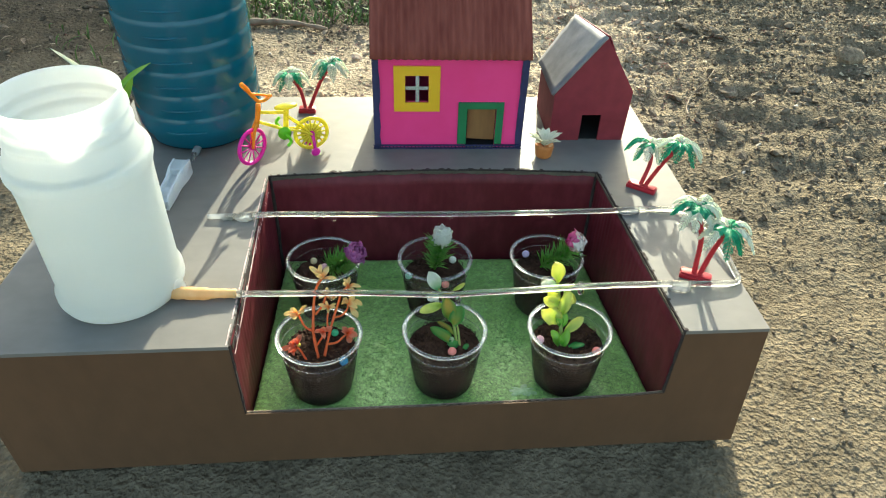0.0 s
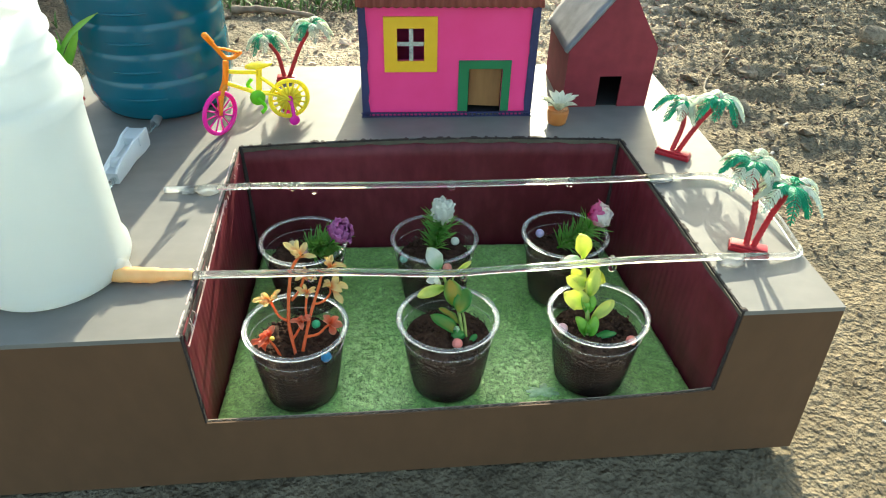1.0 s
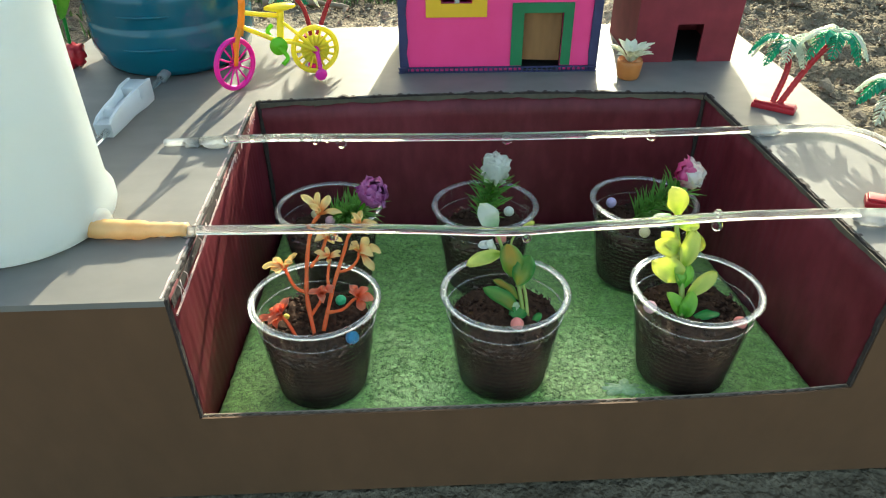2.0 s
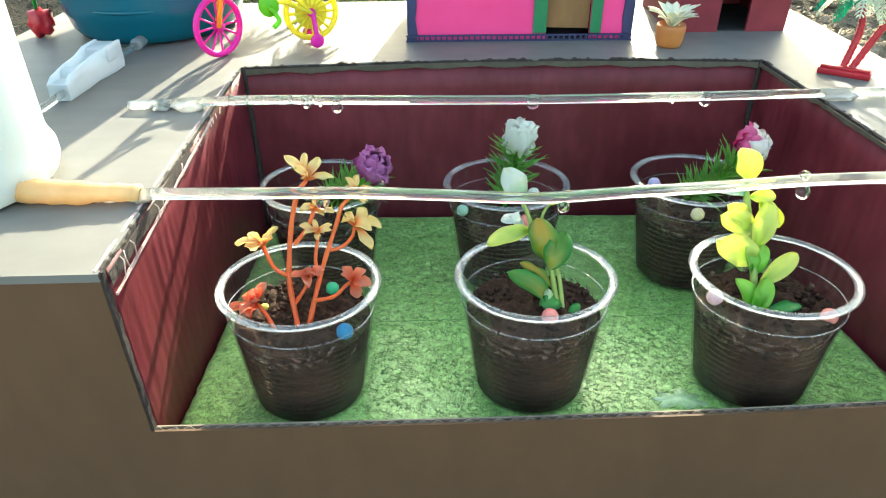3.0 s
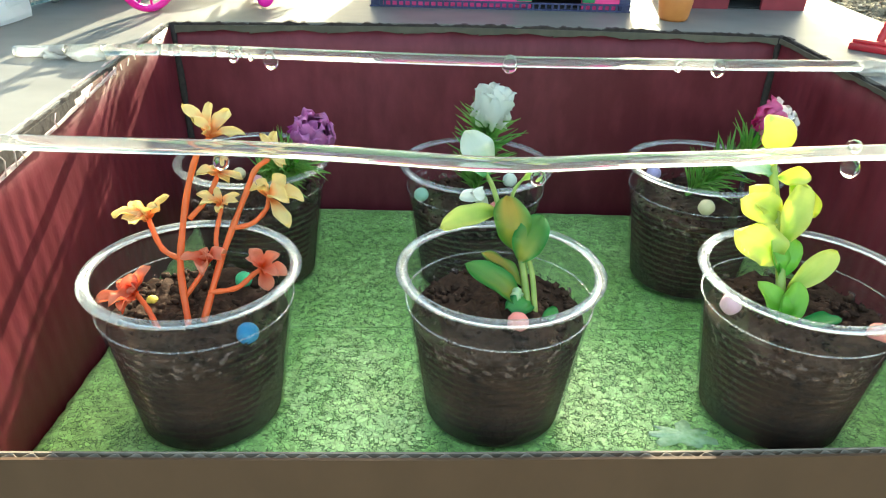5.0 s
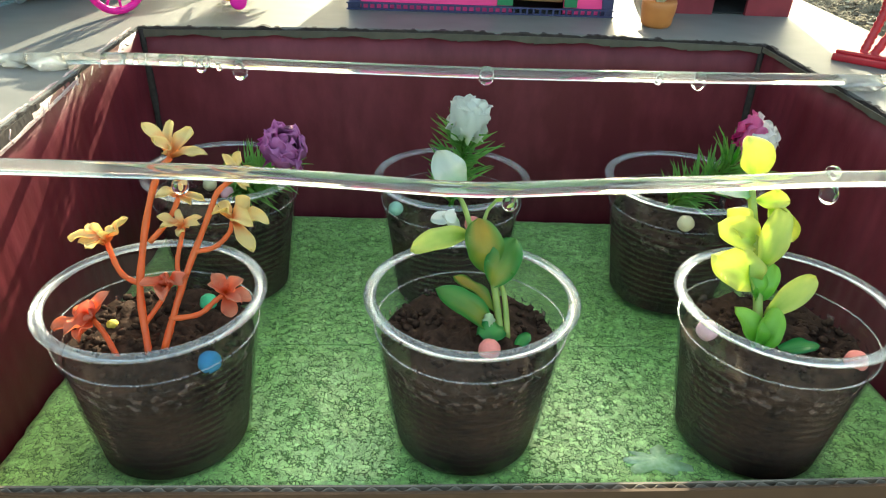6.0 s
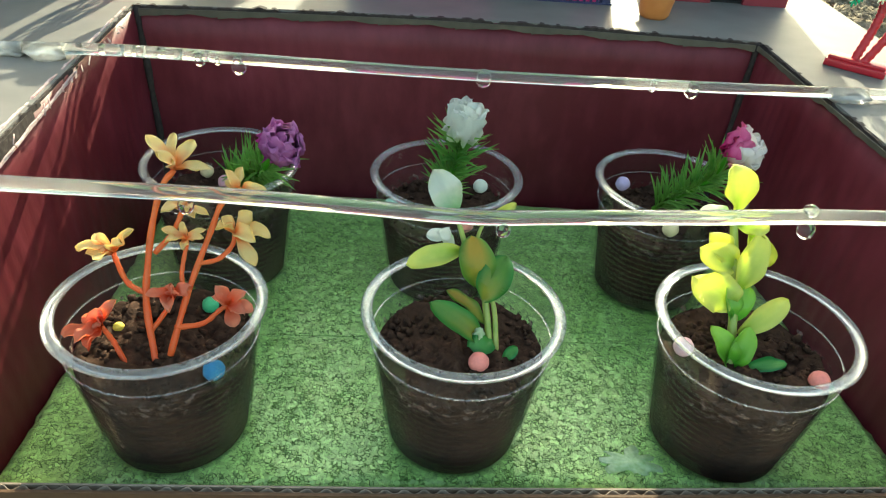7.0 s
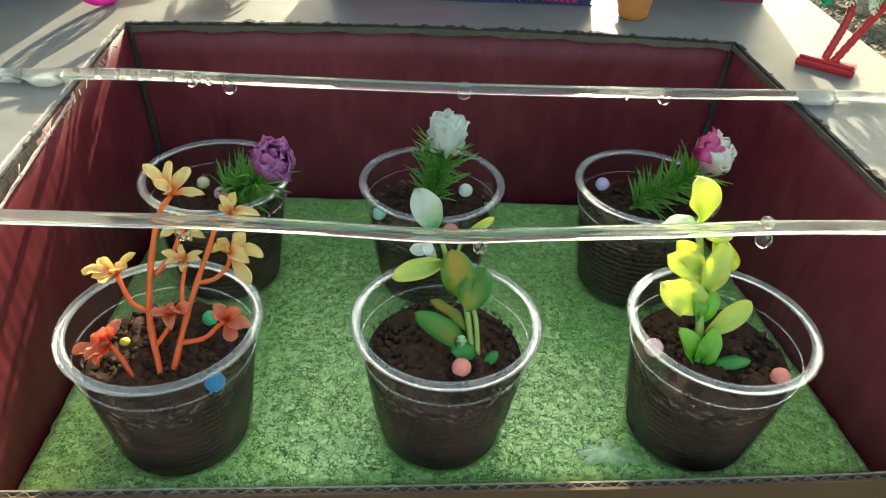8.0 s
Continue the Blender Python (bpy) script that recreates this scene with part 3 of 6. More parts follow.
def earth_height(x, y):
    near = min(1.0, max(0.0, (abs(x - 0.02) - 0.40) / 0.12, (y - 0.99) / 0.12))
    flat = max(near * min(1.0, max(0.12, (y - 0.40) / 0.12, (abs(x - 0.02) - 0.55) / 0.2)), min(1.0, max(0.0, (0.47 - y) / 0.05)) * 0.12)
    h = 0.010 * noise.noise((x * 2.1, y * 2.1, 3)) + (0.004 + 0.005 * tilth(x, y)) * noise.fractal((x * 9, y * 14, 0), 0.9, 2.1, 4)
    rough = 0.5 + 0.5 * noise.noise((x * 1.6, y * 1.6, 9))
    tilled = tilth(x, y)
    h += tilled * (0.003 * math.sin(y * 2 * math.pi / 0.13 + 2.2 * noise.noise((x * 2.0, y * 2.0, 5))) + 0.010 * noise.fractal((x * 11, y * 22, 7), 0.8, 2.2, 4) + 0.007 * abs(noise.noise((x * 30, y * 38, 1))))
    h += (0.0025 + 0.0085 * tilled) * rough * abs(noise.noise((x * 55, y * 60, 1))) + (0.0014 + 0.0022 * tilled) * noise.noise((x * 105, y * 105, 5))
    return h * flat - 0.003 * (1 - flat)


def ground():
    xs, ys = graded(-1.1, 1.5, 0.0085, 400), graded(0.2, 2.1, 0.0085, 400)
    verts = []
    for y in ys:
        inside = 0.1 < y < 2.3
        for x in xs:
            verts.append((x, y, earth_height(x, y) if inside and -1.4 < x < 1.8 else 0.0))
    nx = len(xs)
    faces = [(j * nx + i, j * nx + i + 1, (j + 1) * nx + i + 1, (j + 1) * nx + i) for j in range(len(ys) - 1) for i in range(nx - 1)]
    me = bpy.data.meshes.new("ground")
    me.from_pydata(verts, [], faces)
    me.materials.append(EARTH)
    for p in me.polygons:
        p.use_smooth = True
    tagged(new("ground", me), "dry crumbly brown earth with clods and pebbles", "ground", kind="structure")


def strew(name, verts, faces, material, label, category):
    me = bpy.data.meshes.new(name)
    me.from_pydata(verts, [], faces)
    me.materials.append(material)
    tagged(new(name, me), label, category, kind="stuff")


def scatter(name, count, sizes, material, seed, label, category, flat=0.65, rng_x=(-1.1, 1.5), rng_y=(0.25, 2.05), sharp=False):
    """Many small lumps strewn over the earth, in one mesh; sharp ones have eight faces only."""
    rng = random.Random(seed)
    if sharp:
        iv = [Vector(c) for c in ((1, 0, 0), (0, 1, 0), (-1, 0, 0), (0, -1, 0), (0, 0, 1), (0, 0, -1))]
        iface = [(0, 1, 4), (1, 2, 4), (2, 3, 4), (3, 0, 4), (1, 0, 5), (2, 1, 5), (3, 2, 5), (0, 3, 5)]
    else:
        ico = bmesh.new()
        bmesh.ops.create_icosphere(ico, subdivisions=1, radius=1)
        iv = [v.co.copy() for v in ico.verts]
        iface = [[v.index for v in f.verts] for f in ico.faces]
        ico.free()
    verts, faces = [], []
    while count > 0:
        x, y = rng.uniform(*rng_x), rng.uniform(*rng_y)
        if -0.36 < x < 0.40 and 0.48 < y < 1.0 or (-0.40 < x < 0.38 and y <= 0.48 and rng.random() < 0.8):
            continue
        count -= 1
        if rng.random() > 0.22 + 0.9 * tilth(x, y):
            continue
        r = sizes[0] * (sizes[1] / sizes[0]) ** (rng.random() ** 2.0)
        turn = Euler((rng.uniform(-0.6, 0.6), rng.uniform(-0.6, 0.6), rng.uniform(0, 6.3))).to_matrix() @ Matrix.Diagonal((r * rng.uniform(0.7, 1.5), r * rng.uniform(0.6, 1.1), r * rng.uniform(0.5, 1.1) * flat))
        at = Vector((x, y, earth_height(x, y) + r * 0.2))
        o = len(verts)
        verts += [at + turn @ (c * rng.uniform(0.7, 1.2)) for c in iv]
        faces += [[o + i for i in f] for f in iface]
    strew(name, verts, faces, material, label, category)


def straws(name, count, lengths, width, material, seed, label, category, rng_x=(-1.1, 1.5), rng_y=(0.95, 2.05)):
    """Thin three-sided slivers lying this way and that on the earth."""
    rng = random.Random(seed)
    verts, faces = [], []
    while count > 0:
        x, y = rng.uniform(*rng_x), rng.uniform(*rng_y)
        if -0.38 < x < 0.42 and y < 1.0 or noise.noise((x * 3.1, y * 3.1, 4)) + rng.uniform(-0.5, 0.5) < 0 or (x < -0.3 and y > 1.2 and rng.random() < 0.85):
            continue
        count -= 1
        a, ln = rng.uniform(0, 6.3), lengths[0] * (lengths[1] / lengths[0]) ** (rng.random() ** 1.6)
        d = Vector((math.cos(a), math.sin(a), rng.uniform(-0.1, 0.25)))
        side = Vector((-d.y, d.x, 0)) * width * rng.uniform(0.5, 1.4)
        up = Vector((0, 0, width * rng.uniform(0.4, 0.9)))
        p = Vector((x, y, earth_height(x, y) + 0.0015))
        o = len(verts)
        for k, w in ((0, 0.5), (0.5, 1.0), (1.0, 0.35)):
            c = p + d * ln * k + Vector((-d.y, d.x, 0)) * ln * 0.12 * math.sin(math.pi * k) + Vector((0, 0, 0.08 * ln * math.sin(math.pi * k)))
            verts += [c - side * w, c + side * w, c + up * w]
        for j in (0, 3):
            faces += [(o + j + q, o + j + (q + 1) % 3, o + j + 3 + (q + 1) % 3, o + j + 3 + q) for q in range(3)]
        faces += [(o + 2, o + 1, o), (o + 6, o + 7, o + 8)]
    strew(name, verts, faces, material, label, category)


ground()
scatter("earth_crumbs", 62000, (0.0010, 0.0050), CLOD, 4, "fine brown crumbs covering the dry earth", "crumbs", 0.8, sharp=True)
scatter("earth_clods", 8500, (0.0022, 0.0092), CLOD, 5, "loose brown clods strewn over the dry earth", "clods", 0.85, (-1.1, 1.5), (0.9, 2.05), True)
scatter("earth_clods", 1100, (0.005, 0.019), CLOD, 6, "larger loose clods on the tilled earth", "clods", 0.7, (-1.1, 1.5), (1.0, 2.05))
scatter("pale_pebbles", 420, (0.0015, 0.006), PEBBLE, 8, "small pale pebbles lying on the dry earth", "pebbles")
straws("dry_straw", 1300, (0.005, 0.030), 0.0012, STRAW, 15, "pale broken straw and fibres lying on the earth", "straw")
straws("dry_chips", 700, (0.006, 0.018), 0.0035, STRAW, 16, "small pale chips and bits of dry leaf", "plant litter", (-1.1, 1.5), (1.35, 2.05))



# ---- the cardboard base with its sunken planter ----
OPEN_FL, OPEN_BL, OPEN_BR, OPEN_FR = (-0.1085, 0.5087), (-0.113, 0.772), (0.270, 0.778), (0.291, 0.5178)
BOW = 0.010
LIP_L, LIP_R = 0.0750, 0.0810


def lip_height(x):
    """The hand-cut front lip sags in its middle and rises to its far corner."""
    return float(np.interp(x, (-0.1085, 0.05, 0.16, 0.22, 0.275, 0.291), (LIP_L, 0.0742, 0.0752, 0.0768, 0.0784, LIP_R)))


def back_edge(n):
    """Plan points along the opening's bowed back edge."""
    a, b = Vector(OPEN_BL), Vector(OPEN_BR)
    return [tuple(a.lerp(b, i / n) + Vector((0, BOW * math.sin(math.pi * i / n)))) for i in range(n + 1)]

MAT_TOP = 0.050
MAT_SLOPE = 0.057


def mat_height(y):
    """The foam board lies a little higher at its front edge."""
    return MAT_TOP + MAT_SLOPE * (0.625 - y)


def wall_between(bm, a, b, z0, z1, thick):
    """An upright board from plan point a to b, its thickness to the left of the way."""
    d = (Vector(b) - Vector(a)).normalized()
    n = Vector((-d.y, d.x)) * thick
    q = [(a[0], a[1]), (b[0], b[1]), (b[0] + n.x, b[1] + n.y), (a[0] + n.x, a[1] + n.y)]
    za, zb = z1 if isinstance(z1, tuple) else (z1, z1)
    lo = [bm.verts.new((x, y, z0)) for x, y in q]
    hi = [bm.verts.new((x, y, z)) for (x, y), z in zip(q, (za, zb, zb, za))]
    bm.faces.new(list(reversed(lo)))
    bm.faces.new(hi)
    for i in range(4):
        bm.faces.new((lo[i], lo[(i + 1) % 4], hi[(i + 1) % 4], hi[i]))
    return bm


def ragged(bm, a, b, width, height, seed, step=0.004, ax=(0, 0, 1), coarse=90):
    """A torn fringe along a to b: a thin strip with an uneven upper edge."""
    a, b, up = Vector(a), Vector(b), Vector(ax)
    n = max(2, int((b - a).length / step))
    side = (b - a).normalized().cross(up) * width
    prev = None
    for i in range(n + 1):
        p = a.lerp(b, i / n)
        d = i * step * coarse
        h = height * max(0.15, 0.72 + 0.5 * noise.noise((d, seed, 0)) + 0.35 * noise.noise((d * 3.7, seed, 2)))
        j = side * max(0.3, 1 + 0.5 * noise.noise((d * 0.8, seed, 4)) + 0.4 * noise.noise((d * 4.1, seed, 7)))
        cur = [bm.verts.new(c) for c in (p - j / 2, p + j / 2, p + j / 2 + up * h, p - j / 2 + up * h)]
        if prev:
            for k in range(4):
                bm.faces.new((prev[k], prev[(k + 1) % 4], cur[(k + 1) % 4], cur[k]))
        else:
            bm.faces.new(cur)
        prev = cur
    bm.faces.new(list(reversed(prev)))
    return bm


def display_base():
    base = thing("cardboard_display_base", pose(0, 0, 0), "large grey-topped cardboard base with a sunken maroon planter", "display base")
    t = 0.004
    bm = prism(bmesh.new(), [BOX_FRONT_L, OPEN_FL, *back_edge(8), OPEN_FR, BOX_FRONT_R, BOX_BACK_R, BOX_BACK_L], lambda u, v, w: (u, v, TOP - t + w), t)
    part("top_panel", bm, GREY, base, "grey painted cardboard top", False)
    # front panel with its notch, drawn along the slightly skewed front line
    ang = math.atan2(BOX_FRONT_R[1] - BOX_FRONT_L[1], BOX_FRONT_R[0] - BOX_FRONT_L[0])
    ca, sa = math.cos(ang), math.sin(ang)
    length = math.hypot(BOX_FRONT_R[0] - BOX_FRONT_L[0], BOX_FRONT_R[1] - BOX_FRONT_L[1])
    nl, nr = (OPEN_FL[0] - BOX_FRONT_L[0]) / ca, (OPEN_FR[0] - BOX_FRONT_L[0]) / ca
    zt = TOP - t
    cut = [(nr + (nl - nr) * i / 12, lip_height(BOX_FRONT_L[0] + (nr + (nl - nr) * i / 12) * ca)) for i in range(13)]
    outline = [(0, 0), (length + 0.014, 0), (length, zt), (nr, zt), *cut, (nl, zt), (0, zt)]
    front = lambda u, v, w: (BOX_FRONT_L[0] + u * ca - w * sa, BOX_FRONT_L[1] + u * sa + w * ca, v)
    part("front_panel", prism(bmesh.new(), outline, front, 0.0012), KRAFT, base, "plain brown kraft cardboard front", False)
    back_skin = [(nl - 0.02, 0.004), (nr + 0.02, 0.004), (nr + 0.02, zt - 0.002), (nr, zt - 0.002), *((u, v - 0.0004) for u, v in cut), (nl, zt - 0.002), (nl - 0.02, zt - 0.002)]
    part("front_lining", prism(bmesh.new(), back_skin, lambda u, v, w: front(u, v, w + 0.0036), 0.0008), CARD_CORE, base, "inner paper of the corrugated front", False)
    # fluting seen along the cut lip
    bm = bmesh.new()
    n = 420
    prev = None
    for i in range(n + 1):
        u = nl + (nr - nl) * i / n
        w = 0.0024 + 0.0010 * math.sin(u / 0.0075 * 2 * math.pi)
        z = lip_height(BOX_FRONT_L[0] + u * ca) - 0.0006 + 0.0004 * noise.noise((i * 0.2, 0, 0))
        cur = [bm.verts.new(front(u, zz, ww)) for zz, ww in ((z - 0.012, w - 0.00018), (z, w - 0.00018), (z, w + 0.00018), (z - 0.012, w + 0.00018))]
        if prev:
            for k in range(4):
                bm.faces.new((prev[k], prev[(k + 1) % 4], cur[(k + 1) % 4], cur[k]))
        prev = cur
    part("fluting", bm, CARD_CORE, base, "wavy core of the cut cardboard", True)
    bm = wall_between(bmesh.new(), BOX_FRONT_R, BOX_BACK_R, 0, TOP - t, t)
    part("side_panel", bm, KRAFT, base, "", False)
    bm = wall_between(bmesh.new(), BOX_BACK_L, BOX_FRONT_L, 0, TOP - t, t)
    part("side_panel", bm, KRAFT, base, "", False)
    bm = wall_between(bmesh.new(), (BOX_BACK_R[0] - t, BOX_BACK_R[1]), (BOX_BACK_L[0] + t, BOX_BACK_L[1]), 0, TOP - t, t)
    part("back_panel", bm, KRAFT, base, "", False)
    # planter walls, a little uneven, painted maroon
    for a, b in (((OPEN_BL[0], OPEN_BL[1] + 0.001), (OPEN_FL[0], OPEN_FL[1] + 0.005)), (OPEN_BR, (OPEN_BL[0] + 0.0005, OPEN_BL[1])), ((OPEN_FR[0], OPEN_FR[1] + 0.005), (OPEN_BR[0], OPEN_BR[1] + 0.001))):
        bm = bmesh.new()
        va, vb = Vector(a), Vector(b)
        d = (vb - va).normalized()
        va, vb = (va - d * 0.004, vb + d * 0.004) if abs(d.x) > 0.9 else ((va - d * 0.004, vb) if d.y < 0 else (va, vb + d * 0.004))
        nrm = Vector((-d.y, d.x))
        cols, rows = 144, 8
        span = (vb - va).length
        for lay, sgn in ((0.0008, 1), (-0.0030, -1)):
            g = []
            for j in range(rows + 1):
                row = []
                for i in range(cols + 1):
                    bow = -BOW * math.sin(math.pi * i / cols) * (j / rows) if abs(d.x) > 0.9 else 0.0
                    p = va.lerp(vb, i / cols) + nrm * (bow + lay + 0.00022 * sgn * (sgn > 0) * math.sin(2 * math.pi * span * i / cols / 0.0085) * (0.4 + noise.noise((i * 0.04, j * 0.3, 8))) + 0.0010 * noise.noise((i * 0.058, j * 0.4, a[0] * 50)) * min(1, 4 * i * (cols - i) / cols / cols * 3))
                    row.append(bm.verts.new((p.x, p.y, 0.004 + (TOP - 0.0016 - 0.004) * j / rows)))
                g.append(row)
            for j in range(rows):
                for i in range(cols):
                    q = (g[j][i], g[j][i + 1], g[j + 1][i + 1], g[j + 1][i])
                    bm.faces.new(q if sgn > 0 else tuple(reversed(q)))
            if sgn > 0:
                first = g
        for i in range(cols):
            bm.faces.new((first[rows][i], first[rows][i + 1], g[rows][i + 1], g[rows][i]))
        for j in range(rows):
            bm.faces.new((first[j][0], first[j + 1][0], g[j + 1][0], g[j][0]))
            bm.faces.new((first[j][cols], g[j][cols], g[j + 1][cols], first[j + 1][cols]))
        bmesh.ops.recalc_face_normals(bm, faces=bm.faces[:])
        part("planter_wall", bm, MAROON, base, "planter wall painted dull maroon")
    # torn, painted edges round the opening
    rim = back_edge(8)
    for k, (a, b) in enumerate(((OPEN_FL, OPEN_BL), *zip(rim, rim[1:]), (OPEN_BR, OPEN_FR))):
        bm = ragged(bmesh.new(), (*a, TOP - 0.0030), (*b, TOP - 0.0030), 0.0030 if k else 0.0016, 0.0037, k * 7.0, 0.0014, coarse=60)
        part("torn_edge", bm, FRAY_AND_SHADE, base, "frayed dark cut edge of the cardboard", False)
        if k > 0:
            # the deck's paper is folded a little way down over the cut
            way = (Vector(b) - Vector(a)).normalized()
            inward = Vector((way.y, -way.x, 0)) * 0.0024
            bm = ragged(bmesh.new(), Vector((*b, TOP - 0.0016)) + inward, Vector((*a, TOP - 0.0016)) + inward, 0.0008, 0.0052 if k < 9 else 0.0040, 90.0, 0.0020, (0, 0, -1), 28)
            part("folded_paper", bm, FOLD, base, "olive-grey paper folded over the cut edge", False)
    pale = ragged(bmesh.new(), (OPEN_FL[0] - 0.0022, OPEN_FL[1] + 0.002, TOP - 0.001), (OPEN_BL[0] - 0.0022, OPEN_BL[1] - 0.006, TOP - 0.001), 0.0011, 0.0019, 73.0, 0.0012)
    part("paper_fringe", pale, TORN, base, "pale torn fringe of the deck paper", False)
    for k, (x, y, z) in enumerate(((OPEN_FL[0], OPEN_FL[1], LIP_L), (OPEN_FR[0], OPEN_FR[1], LIP_R))):
        bm = ragged(bmesh.new(), (x, y + 0.002, z), (x, y + 0.002, TOP), 0.003, 0.002, 40 + k * 9.0, ax=(1 if k == 0 else -1, 0, 0))
        part("torn_edge", bm, FRAY_AND_SHADE, base, "frayed dark cut edge of the cardboard", False)
    # dark strips stand in for the shade where the back corners meet
    for x, y in ((OPEN_BL[0] + 0.0018, OPEN_BL[1] - 0.0012), (OPEN_BR[0] - 0.0018, OPEN_BR[1] - 0.0012)):
        seam = sweep(bmesh.new(), smooth_line([(x, y - 0.004, 0.036), (x + 0.0006, y - 0.002, 0.10), (x, y, TOP - 0.001)], 5), lambda k: 0.0021 + 0.0005 * math.sin(k * 19), 8)
        part("corner_shade", seam, FRAY_AND_SHADE, base, "dark strip standing in for the shaded corner gap")
    # the inner paper has torn loose along one wall and shows the flutes behind it
    liner = ragged(bmesh.new(), (OPEN_FL[0] + 0.0034, 0.512, TOP - 0.0130), (OPEN_BL[0] + 0.0034, 0.680, TOP - 0.0035), 0.0009, 0.0016, 61.0, 0.003)
    part("torn_liner", liner, TORN, base, "pale torn edge of the maroon paper", False)
    dark = wall_between(bmesh.new(), (OPEN_BL[0] + 0.0026, 0.640), (OPEN_FL[0] + 0.0026, 0.512), TOP - 0.0080, TOP - 0.0014, 0.0004)
    part("open_core", dark, FRAY_AND_SHADE, base, "dark open core of the torn board", False)
    rng = random.Random(17)
    for k in range(30):
        y = 0.513 + 0.0078 * k + rng.uniform(-0.002, 0.002)
        x = OPEN_FL[0] + (OPEN_BL[0] - OPEN_FL[0]) * (y - 0.503) / 0.269 + 0.0036
        if rng.random() < 0.6:
            bm = sweep(bmesh.new(), [Vector((x, y, TOP - 0.0125 + 0.0095 * min(1, k / 22))), Vector((x + 0.0006, y + rng.uniform(-0.003, 0.003), TOP - 0.0035)), Vector((x - 0.0004, y + rng.uniform(-0.003, 0.003), TOP - 0.0012))], 0.00028, 5)
            part("flute_shred", bm, TORN, base, "shred of torn fluting")
    return base


display_base()


def foam_mat():
    mat_ob = thing("green_foam_board", pose(0, 0, 0), "green painted bead-foam board lying in the planter", "foam board")
    bm = bmesh.new()
    nx = 90
    joint = 0.385
    vs = sorted([k / 60 for k in range(61) if abs(k / 60 - joint) > 0.008] + [joint - 0.004, joint - 0.0014, joint, joint + 0.0014, joint + 0.004])
    ny = len(vs) - 1
    g = []
    for j, v in enumerate(vs):
        row = []
        for i in range(nx + 1):
            u = i / nx
            x = -0.1065 + 0.001 * v + u * (0.3935 - 0.0215 * v)
            y = 0.524 + 0.013 * u + v * (0.246 - 0.013 * u)
            edge = min(i, nx - i, j, ny - j)
            x += 0.0012 * noise.noise((j * 0.7, 0, 1)) * (edge == 0)
            y += 0.0012 * noise.noise((i * 0.7, 0, 2)) * (edge == 0)
            z = mat_height(y) + 0.0006 * noise.noise((x * 60, y * 60, 0)) - (0.0016 if edge == 0 else 0)
            if abs(v - joint) < 0.0005:
                z -= 0.0008 * (1 + noise.noise((i * 0.4, 0, 6)))
            row.append(bm.verts.new((x, y, z)))
        g.append(row)
    for j in range(ny):
        for i in range(nx):
            bm.faces.new((g[j][i], g[j][i + 1], g[j + 1][i + 1], g[j + 1][i]))
    rim = g[0] + [r[-1] for r in g[1:]] + list(reversed(g[-1]))[1:] + [r[0] for r in reversed(g)][1:-1]
    low = [bm.verts.new((v.co.x, v.co.y, 0.008)) for v in rim]
    for k in range(len(rim)):
        k2 = (k + 1) % len(rim)
        bm.faces.new((rim[k2], rim[k], low[k], low[k2]))
    bm.faces.new(list(reversed(low)))
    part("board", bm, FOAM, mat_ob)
    # a ragged whitish-green spot near the front of the board
    bm = bmesh.new()
    hub = bm.verts.new((0.160, 0.546, mat_height(0.546) + 0.0010))
    ring = []
    for i in range(40):
        ang = 2 * math.pi * i / 40
        r = 0.0085 * (1 + 0.9 * noise.noise((math.cos(ang) * 2.6, math.sin(ang) * 2.6, 5)) + 0.35 * noise.noise((i * 1.3, 0, 8)))
        x, y = 0.160 + 1.25 * r * math.cos(ang), 0.546 + 0.75 * r * math.sin(ang)
        ring.append((bm.verts.new((x, y, mat_height(y) + 0.0007)), bm.verts.new((x, y, mat_height(y) - 0.0010))))
    for (p, q), (u, v) in zip(ring, ring[1:] + ring[:1]):
        bm.faces.new((hub, p, u))
        bm.faces.new((p, q, v, u))
    part("pale_spot", bm, surface("whitish_green_foam", (0.36, 0.60, 0.24), (0.70, 0.86, 0.54), 420, 0.5, 0.4, 0.0008, spec=0.3), mat_ob, "ragged whitish-green spot on the foam")


foam_mat()


# ---- cups, soil and beads ----
CUP_H = 0.0715


def cup_mesh_profile():
    """Outer wall with fine ribs, then the inner wall back down."""
    h, r0, r1 = CUP_H, 0.0300, 0.0385
    out = [(0.0, 0.0), (r0 - 0.003, 0.0), (r0, 0.0018)]
    n = 90
    for i in range(1, n + 1):
        t = i / n
        z = 0.0018 + t * (h - 0.0065)
        r = r0 + (r1 - r0) * t
        if 0.10 < t < 0.74:
            r += 0.00035 * math.sin(t * 2 * math.pi * 18)
        if t > 0.80:
            r += 0.0008
        out.append((r, z))
    inner = [(r - 0.0005, z + 0.0004) for r, z in reversed(out[1:])] + [(0.0, 0.0005)]
    return out + inner


